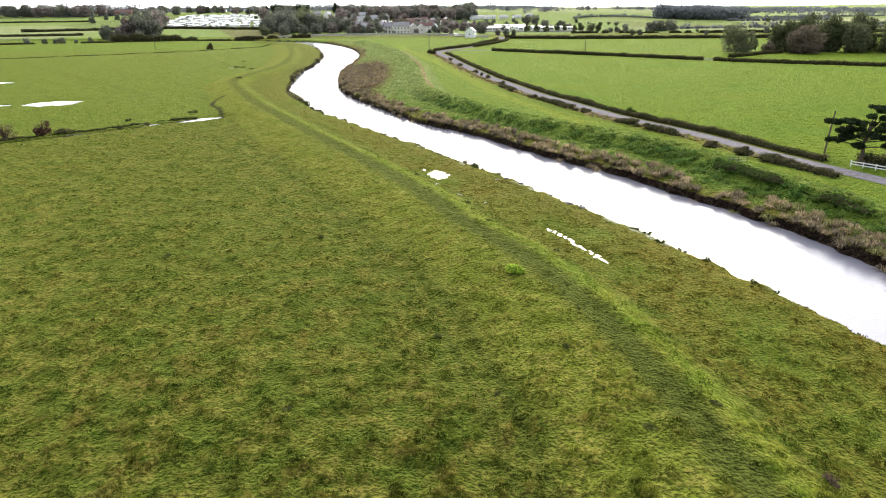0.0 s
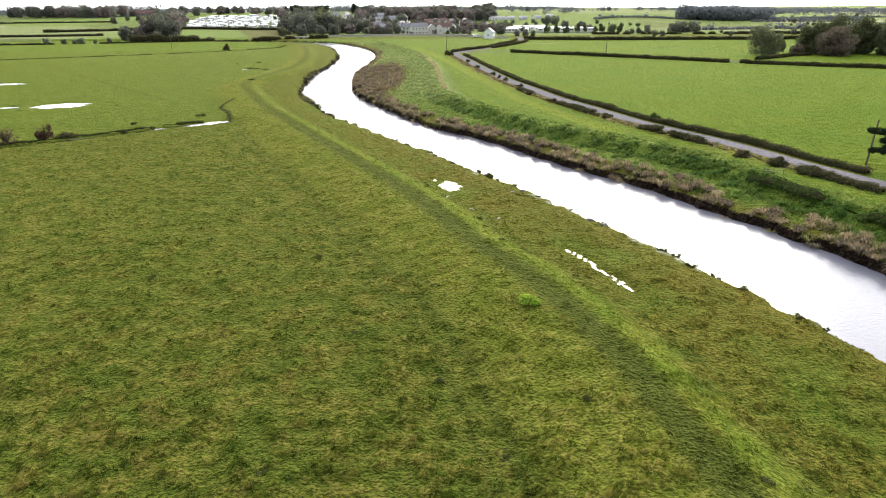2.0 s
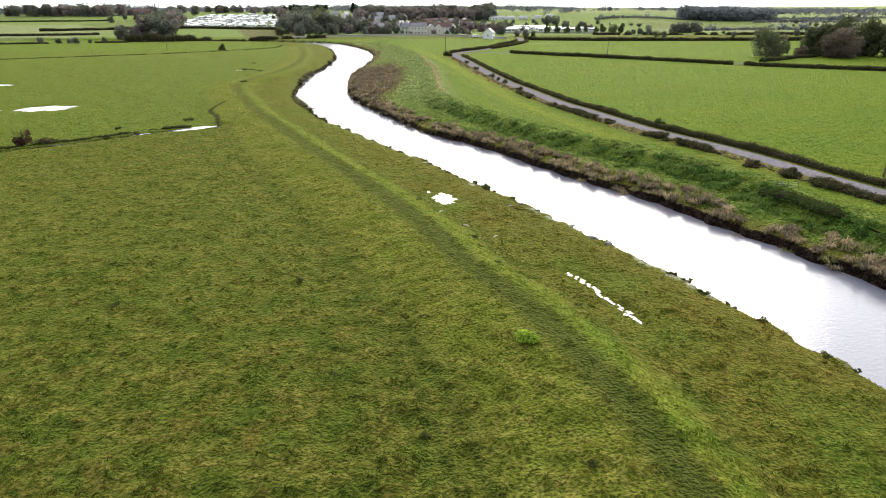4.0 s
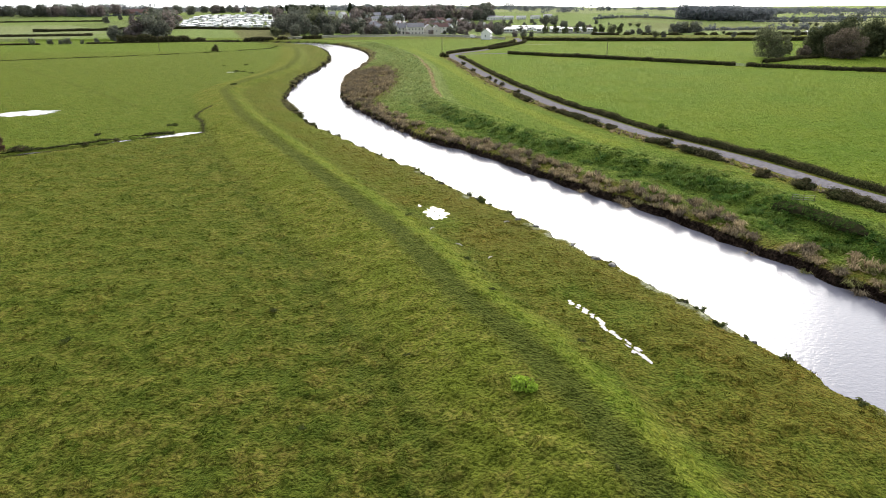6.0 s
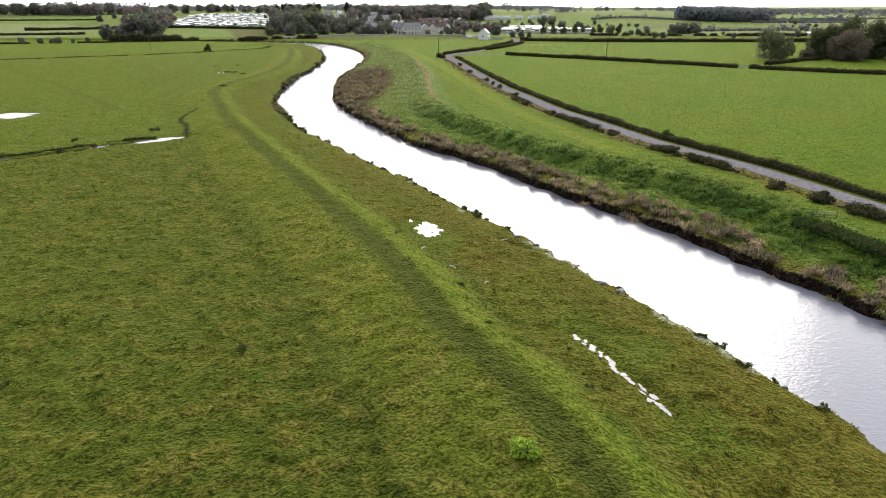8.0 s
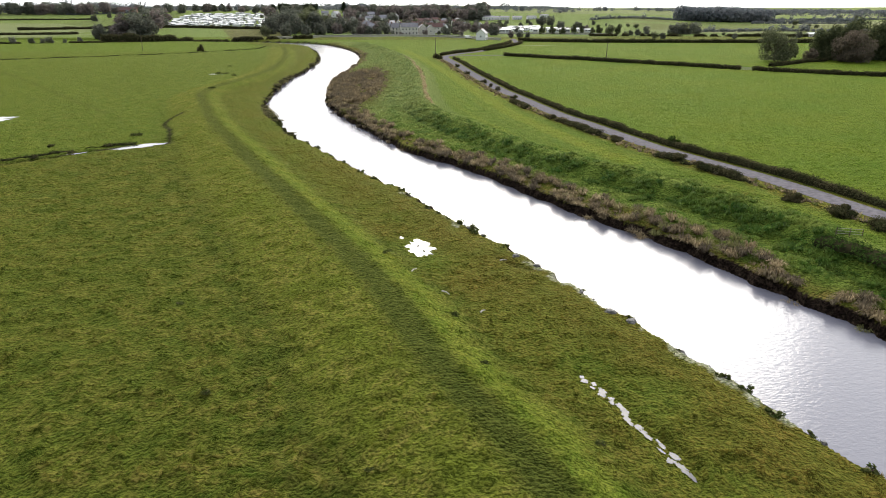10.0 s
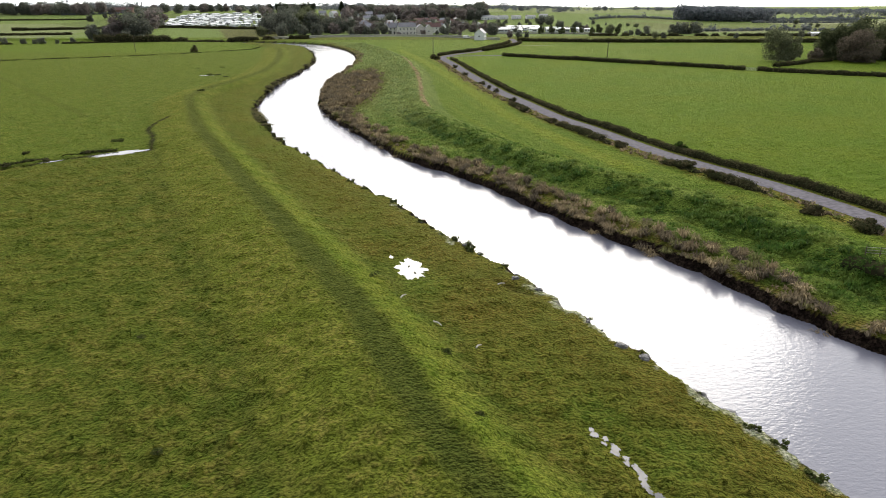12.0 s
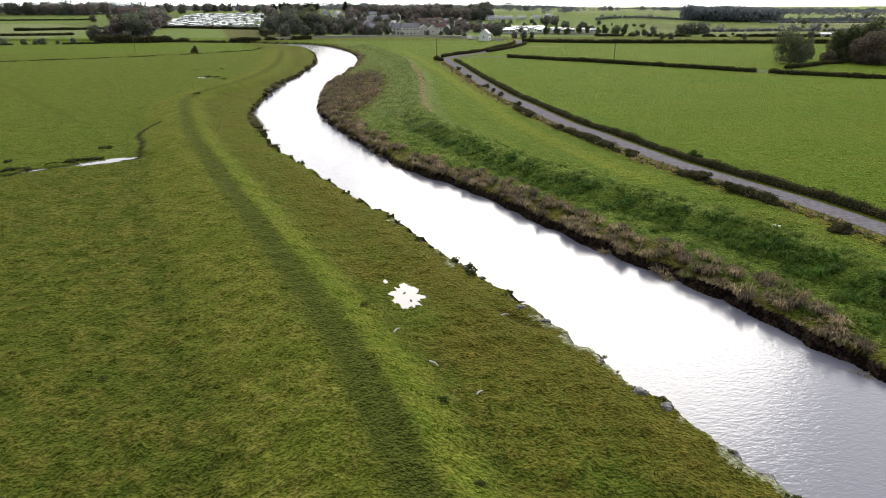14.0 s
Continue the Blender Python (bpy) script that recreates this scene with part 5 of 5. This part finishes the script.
# ---------------------------------------------------------------- village, caravans, small built things
def box(cx, cy, cz, sx, sy, sz, bm=None, bevel=0.0):
    """A box by its middle and full sizes, added to bm or to a new bmesh."""
    own = bm or bmesh.new()
    r = bmesh.ops.create_cube(own, size=1.0, matrix=Matrix.Translation((cx, cy, cz)) @ Matrix.Diagonal((sx, sy, sz, 1)))
    if bevel:
        edges = list({e for v in r["verts"] for e in v.link_edges})
        bmesh.ops.bevel(own, geom=edges, offset=bevel, segments=2, affect="EDGES")
    return own


def gabled(w, d, h, ridge, over=0.0, thick=0.0):
    """Walls with two gables (thick 0) or the roof's two slabs over them; the ridge runs along x."""
    bm = bmesh.new()
    if not thick:
        pts = [(-w / 2, -d / 2, 0), (w / 2, -d / 2, 0), (w / 2, d / 2, 0), (-w / 2, d / 2, 0), (-w / 2, -d / 2, h), (w / 2, -d / 2, h), (w / 2, d / 2, h), (-w / 2, d / 2, h), (-w / 2, 0, ridge), (w / 2, 0, ridge)]
        v = [bm.verts.new(p) for p in pts]
        for q in ((0, 1, 5, 4), (2, 3, 7, 6), (1, 2, 6, 9, 5), (3, 0, 4, 8, 7), (4, 5, 9, 8), (6, 7, 8, 9), (3, 2, 1, 0)):
            bm.faces.new([v[i] for i in q])
        return bm
    k = (ridge - h) / (d / 2)
    for s in (-1, 1):
        lo, hi = [], []
        for x in (-w / 2 - over, w / 2 + over):
            for y, z in ((s * (d / 2 + over), h - k * over), (0, ridge)):
                lo.append(bm.verts.new((x, y, z + 0.02)))
                hi.append(bm.verts.new((x, y, z + thick)))
        for q in ((lo[0], lo[1], lo[3], lo[2]), (hi[0], hi[1], hi[3], hi[2]), (lo[0], lo[1], hi[1], hi[0]), (lo[2], lo[3], hi[3], hi[2]), (lo[0], lo[2], hi[2], hi[0]), (lo[1], lo[3], hi[3], hi[1])):
            bm.faces.new(q)
    bmesh.ops.recalc_face_normals(bm, faces=bm.faces)
    return bm


def house(name, w, d, h, ridge, wall, roof, label, across=3, floors=2, chimneys=1, category="house"):
    root = new(name)
    part("wall", gabled(w, d, h, ridge), wall, root)
    part("roof", gabled(w, d, h, ridge, 0.35, 0.16), roof, root)
    for c in range(chimneys):
        x = (w / 2 - 0.6) * (1 if c else -1)
        stack = part("chimney", box(x, 0, ridge + 0.35, 0.9, 0.6, 1.5), BRICK_WALL, root)
        part("chimney_pot", box(x, 0, ridge + 1.25, 0.28, 0.28, 0.35), RED_TILE, stack)
    for side in (-1, 1):
        for fl in range(floors):
            for i in range(across):
                x = (i + 0.5) / across * w - w / 2
                zc = 1.5 + fl * (h / floors)
                if fl == 0 and i == across // 2 and side < 0:
                    part("door", box(x, side * d / 2, 1.05, 1.0, 0.12, 2.1), GLASS, root)
                    continue
                win = part("window", box(x, side * d / 2, zc, 1.3, 0.10, 1.25), PAINT, root)
                part("pane", box(x, side * (d / 2 + 0.03), zc, 1.08, 0.08, 1.03), GLASS, win)
    for side in (-1, 1):
        win = part("window", box(side * w / 2, 0, h * 0.55, 0.10, 1.2, 1.2), PAINT, root)
        part("pane", box(side * (w / 2 + 0.03), 0, h * 0.55, 0.08, 1.0, 1.0), GLASS, win)
    return tagged(root, label, category)


def caravan(shell, label):
    """A static holiday caravan: long shell on wheels' height, low roof, dark windows."""
    root = new("caravan")
    bm = box(0, 0, 1.75, 10.5, 3.6, 2.5, bevel=0.15)
    part("body", bm, shell, root)
    part("roof", gabled(10.5, 3.6, 3.0, 3.45, 0.12, 0.08), shell, root)
    part("skirt", box(0, 0, 0.25, 10.2, 3.3, 0.6), STONE_WALL, root)
    for x in (-3.9, -1.6, 1.2, 3.8):
        part("window", box(x, -1.8, 2.0, 1.5, 0.08, 0.95), GLASS, root)
    for y in (-0.8, 0.8):
        part("window", box(-5.25, y, 2.0, 0.08, 1.2, 1.1), GLASS, root)
    part("door", box(0.0, -1.81, 1.5, 0.75, 0.06, 1.9), PAINT, root)
    return tagged(root, label, "caravan", "caravans in the park")


VRNG = np.random.default_rng(5)
FIRST_CARAVAN = put(caravan(SHELL, "white static caravan parked in a grassy park"), -287, 764, 1.0, 10)
for row in range(14):
    y = 773 + row * 13.5
    x0, x1 = -322 - row * 1.2, -186 - row * 2.7
    x = x0 + VRNG.uniform(0, 8)
    while x < x1:
        if not (row == 0 and abs(x + 287) < 10):
            again(FIRST_CARAVAN, x, y + VRNG.uniform(-6, 6), VRNG.uniform(0.8, 1.0), VRNG.uniform(0, 180))
        x += VRNG.uniform(9.5, 15)
for row in range(5):
    y = 612 + row * 19
    x = 52 + row * 3 + VRNG.uniform(0, 6)
    while x < 134 - row * 9:
        again(FIRST_CARAVAN, x, y + VRNG.uniform(-3, 3), 1.0, VRNG.choice([0, 12, 80]) + VRNG.uniform(-8, 8))
        x += VRNG.uniform(11, 16)

COTTAGE = put(house("house", 9, 7, 5.0, 7.8, WHITE_WALL, SLATE, "white rendered cottage with a slate roof"), 29, 499, 0.95, 75)
put(house("house", 15, 9, 6.6, 9.8, STONE_WALL, SLATE, "large grey stone house with tall chimneys", 5, 2, 2), -27, 583, 0.95, 12)
TERRACE = put(house("house", 10, 8, 5.2, 7.9, PALE_RENDER, RED_TILE, "cream rendered house with a red tiled roof"), -4, 612, 1.0, 20)
BUNGALOW = put(house("bungalow", 13, 6.5, 3.6, 4.7, WHITE_WALL, SLATE, "low white bungalow with grey roof", 4, 1), 57, 857, 1.1, 5)
STONE_COTTAGE = put(house("house", 8, 7, 5.2, 8.0, STONE_WALL, SLATE, "grey stone village house with slate roof", 3, 2, 2), -16, 590, 1.0, 100)
for x, y, turn in [(-71, 841, 10), (-99, 874, 70), (-123, 900, 15), (-91, 897, 0), (-138, 907, 60), (-154, 917, 10), (-58, 872, 80), (-88, 841, 20), (-108, 843, 95), (-50, 700, 60)]:
    again(COTTAGE, x, y, VRNG.uniform(0.95, 1.1), turn)
for x, y, turn in [(-26, 806, 15), (-17, 806, 12), (-8, 822, 20), (0, 804, 14), (-22, 770, 10), (2, 775, 12), (-28, 735, 20), (-12, 700, 15), (0, 702, 12), (16, 780, 14)]:
    again(TERRACE, x, y, VRNG.uniform(0.72, 0.86), turn + VRNG.uniform(-5, 5))
for i in range(14):
    again(COTTAGE, VRNG.uniform(-105, 45), VRNG.uniform(640, 825), VRNG.uniform(0.75, 0.95), VRNG.uniform(0, 180))
for x, y, turn in [(38, 880, 0), (77, 855, 8), (92, 846, 3), (108, 836, 10), (66, 862, -6), (-360, 1180, 5), (-345, 1195, 5), (-322, 1190, 12), (-306, 1196, 4), (124, 842, 4)]:
    again(BUNGALOW, x, y, VRNG.uniform(0.75, 0.9), turn)
for x, y, turn in [(-38, 590, 10), (-9, 586, 95), (-45, 640, 30), (-70, 655, 15), (-78, 720, 40), (-30, 615, 90), (-62, 612, 12)]:
    again(STONE_COTTAGE, x, y, VRNG.uniform(0.95, 1.1), turn)
put(house("barn", 30, 11, 4.2, 7.5, BRICK_WALL, RED_TILE, "long low red-roofed farm building", 6, 1, 0, "barn"), -456, 1006, 1.0, 4)
put(house("barn", 12, 7, 3.0, 4.2, STONE_WALL, PAINT, "small shed with a pale metal roof", 3, 1, 0, "barn"), 284, 536, 0.7, 8)


def stone_wall(points, height, label):
    line = smooth_line(points, 3.0)
    d = np.gradient(line, axis=0)
    d /= np.linalg.norm(d, axis=1)[:, None]
    nrm = np.stack([d[:, 1], -d[:, 0]], 1)
    z, _ = terrain(line[:, 0], line[:, 1])
    prof = [(-0.3, -0.3), (-0.24, height), (-0.32, height), (-0.3, height + 0.18), (0.3, height + 0.18), (0.32, height), (0.24, height), (0.3, -0.3)]
    v = np.stack([np.column_stack([line + nrm * a, z + b]) for a, b in prof], 1)
    n, m = v.shape[:2]
    i, j = np.meshgrid(np.arange(n - 1), np.arange(m - 1), indexing="ij")
    a = (i * m + j).ravel()
    tagged(mesh_object("stone_wall", v.reshape(-1, 3), np.stack([a, a + 1, a + m + 1, a + m], 1), STONE_WALL), label, "wall")


stone_wall([(-122, 516), (-93, 541), (-52, 549), (-35, 555), (7, 536), (42, 494)], 1.4, "long grey stone wall in front of the village")
stone_wall([(46, 592), (80, 590), (118, 578), (140, 570)], 1.0, "low pale stone wall beside the caravans")


def van(x, y, turn):
    root = new("van")
    bm = bmesh.new()
    side = [(-2.5, 0.45), (2.5, 0.45), (2.5, 1.05), (1.75, 1.25), (1.1, 2.15), (0.8, 2.3), (-2.45, 2.3), (-2.5, 2.1)]
    a = [bm.verts.new((px, -0.95, pz)) for px, pz in side]
    b = [bm.verts.new((px, 0.95, pz)) for px, pz in side]
    bm.faces.new(a)
    bm.faces.new(b[::-1])
    for i in range(len(side)):
        q = (i + 1) % len(side)
        bm.faces.new((a[i], b[i], b[q], a[q]))
    bmesh.ops.recalc_face_normals(bm, faces=bm.faces)
    bmesh.ops.bevel(bm, geom=bm.edges[:], offset=0.06, segments=2, affect="EDGES")
    part("body", bm, PAINT, root)
    for px in (-1.6, 1.6):
        for py in (-0.9, 0.9):
            w = bmesh.new()
            bmesh.ops.create_cone(w, cap_ends=True, segments=16, radius1=0.35, radius2=0.35, depth=0.22, matrix=Matrix.Translation((px, py, 0.35)) @ Matrix.Rotation(radians(90), 4, "X"))
            part("wheel", w, GLASS, root)
    for py in (-0.96, 0.96):
        part("side_window", box(0.9, py, 1.65, 0.9, 0.03, 0.6), GLASS, root)
    put(root, x, y, 1.0, turn, sink=0.0)
    return tagged(root, "white panel van parked by the cottage", "van")


van(20, 516, 15)


def pole(x, y, tall, lean, label, arm=True):
    root = new("utility_pole")
    v, f = tube([(0, 0, -0.4), (lean * 0.5, 0, tall * 0.5), (lean, 0, tall)], [0.16, 0.14, 0.11], 10)
    mesh_object("post", v, f, POLE_WOOD, root)
    if arm:
        bar = part("crossbar", box(lean * 0.97, 0, tall - 0.35, 1.5, 0.1, 0.12), POLE_WOOD, root)
        for k in (-0.65, 0, 0.65):
            part("insulator", box(lean * 0.97 + k, 0, tall - 0.2, 0.09, 0.09, 0.18), SLATE, bar)
    put(root, x, y, sink=0.0)
    return tagged(root, label, "utility pole")


pole(64.3, 98.3, 7.2, 0.45, "leaning brown wooden pole beside the lane", False)
pole(77.8, 333.5, 7.5, 0.0, "wooden utility pole standing in pasture")
pole(-2.5, 364, 8.0, 0.0, "wooden utility pole beside the lane")
pole(-167, 396, 8.0, 0.1, "wooden utility pole in the meadow")
pole(167, 347, 7.0, 0.0, "wooden utility pole behind the willow", False)


def rail_fence(ax, ay, bx, by, bays):
    root = new("rail_fence")
    root.location = (ax, ay, 0.05)
    dx, dy = bx - ax, by - ay
    n = math.hypot(dx, dy)
    root.rotation_euler = (0, 0, math.atan2(dy, dx))
    for i in range(bays + 1):
        x = n * i / bays
        bm = box(x, 0, 0.5, 0.12, 0.12, 1.1, bevel=0.012)
        box(x, 0, 1.07, 0.16, 0.16, 0.05, bm)
        part("post", bm, PAINT, root)
    for i in range(bays):
        for z in (0.5, 0.9):
            part("rail", box(n * (i + 0.5) / bays, -0.085, z, n / bays - 0.02, 0.05, 0.14), PAINT, root)
    return tagged(root, "white painted two-rail wooden fence beside the lane", "fence")


rail_fence(62.9, 88.9, 74.5, 73.5, 11)


def stock_fence(points):
    """Grey posts and thin rails that climb over the flood bank."""
    root = new("stock_fence")
    zs = [ground_z(x, y) for x, y in points]
    root.location = (points[0][0], points[0][1], zs[0])
    o = Vector(root.location)
    tops = []
    for (x, y), z in zip(points, zs):
        v, f = tube([Vector((x, y, z - 0.3)) - o, Vector((x, y, z + 0.95)) - o], [0.05, 0.04], 8)
        mesh_object("post", v, f, POLE_WOOD, root)
        tops.append(Vector((x, y, z)) - o)
    for a, b in zip(tops, tops[1:]):
        for h in (0.3, 0.58, 0.86):
            v, f = tube([a + Vector((0, 0, h)), b + Vector((0, 0, h))], [0.016, 0.016], 5)
            mesh_object("rail", v, f, DRIFT, root)
    return tagged(root, "grey stock fence climbing over the flood bank", "fence")


stock_fence([(42.6, 86.7), (43.9, 86.5), (45.2, 86.4)])


def field_gate(ax, ay, bx, by):
    root = new("field_gate")
    z = float(terrain(np.array([ax]), np.array([ay]))[0][0])
    root.location, root.rotation_euler = (ax, ay, z), (0, 0, math.atan2(by - ay, bx - ax))
    n = math.hypot(bx - ax, by - ay)
    for x in (0, n):
        part("gatepost", box(x, 0, 0.65, 0.18, 0.18, 1.5, bevel=0.02), POLE_WOOD, root)
    for i in range(5):
        part("bar", box(n / 2, 0, 0.25 + i * 0.22, n - 0.3, 0.05, 0.09), DRIFT, root)
    part("brace", box(n / 2, 0.05, 0.7, 0.09, 0.05, 1.0), DRIFT, root)
    return tagged(root, "grey wooden five-bar gate in the hedge", "gate")


field_gate(117.8, 280.6, 121.2, 278.2)


def stone(seed, sx, sy, sz):
    rng = np.random.default_rng(seed)
    bm = bmesh.new()
    bmesh.ops.create_icosphere(bm, subdivisions=3, radius=1.0)
    for v in bm.verts:
        k = 1 + 0.45 * (noise.noise(v.co * 1.3 + Vector((seed, 0, 0)))) + 0.16 * noise.noise(v.co * 4 + Vector((0, seed, 0)))
        v.co = Vector((v.co.x * sx, v.co.y * sy, v.co.z * sz)) * k
    me = bpy.data.meshes.new("stone")
    bm.to_mesh(me)
    bm.free()
    me.materials.append(ROCK)
    ob = new("stone", me)
    return tagged(ob, "dark wet boulder on the river's edge", "stone", "stones on the bank")


STONES = [stone(1, 0.75, 0.5, 0.4), stone(2, 0.5, 0.4, 0.32), stone(3, 0.32, 0.26, 0.2)]
put(STONES[0], 20.0, 67.9, 1.0, 130, sink=-0.05)
put(STONES[1], 20.9, 66.2, 1.0, 40, sink=-0.05)
put(STONES[2], 19.0, 69.9, 1.0, 10, sink=-0.05)
bank = smooth_line(LEFT_BANK, 0.5)
near = bank[(bank[:, 1] > 55) & (bank[:, 1] < 106)]
for i in range(24):
    q = near[int(VRNG.integers(0, len(near)))]
    again(STONES[int(VRNG.integers(1, 3))], q[0] - VRNG.uniform(0.1, 1.5), q[1] - VRNG.uniform(-0.2, 0.8), VRNG.uniform(0.35, 1.0), VRNG.uniform(0, 360), 1.0, -0.02)
for x, y, s in [(21.2, 65.3, 1.1), (19.6, 68.6, 0.8), (22.3, 63.4, 0.9), (17.0, 73.9, 0.7), (9.3, 89.6, 0.6)]:
    again(STONES[0], x, y, s, VRNG.uniform(0, 360), 1.0, -0.02)


def drift_stick(x, y, length, turn):
    v, f = tube([(0, 0, 0.1), (length * 0.5, 0.06, 0.14), (length, -0.05, 0.1)], [0.07, 0.06, 0.03], 7)
    ob = mesh_object("driftwood", v, f, DRIFT)
    put(ob, x, y, 1.0, turn, sink=0.0)
    return tagged(ob, "bleached driftwood stick lying in grass", "driftwood")


drift_stick(1.0, 76.2, 1.0, -45)
drift_stick(-1.9, 80.0, 0.8, 60)
drift_stick(6.9, 83.6, 0.7, 20)
drift_stick(4.3, 72.0, 0.6, 50)
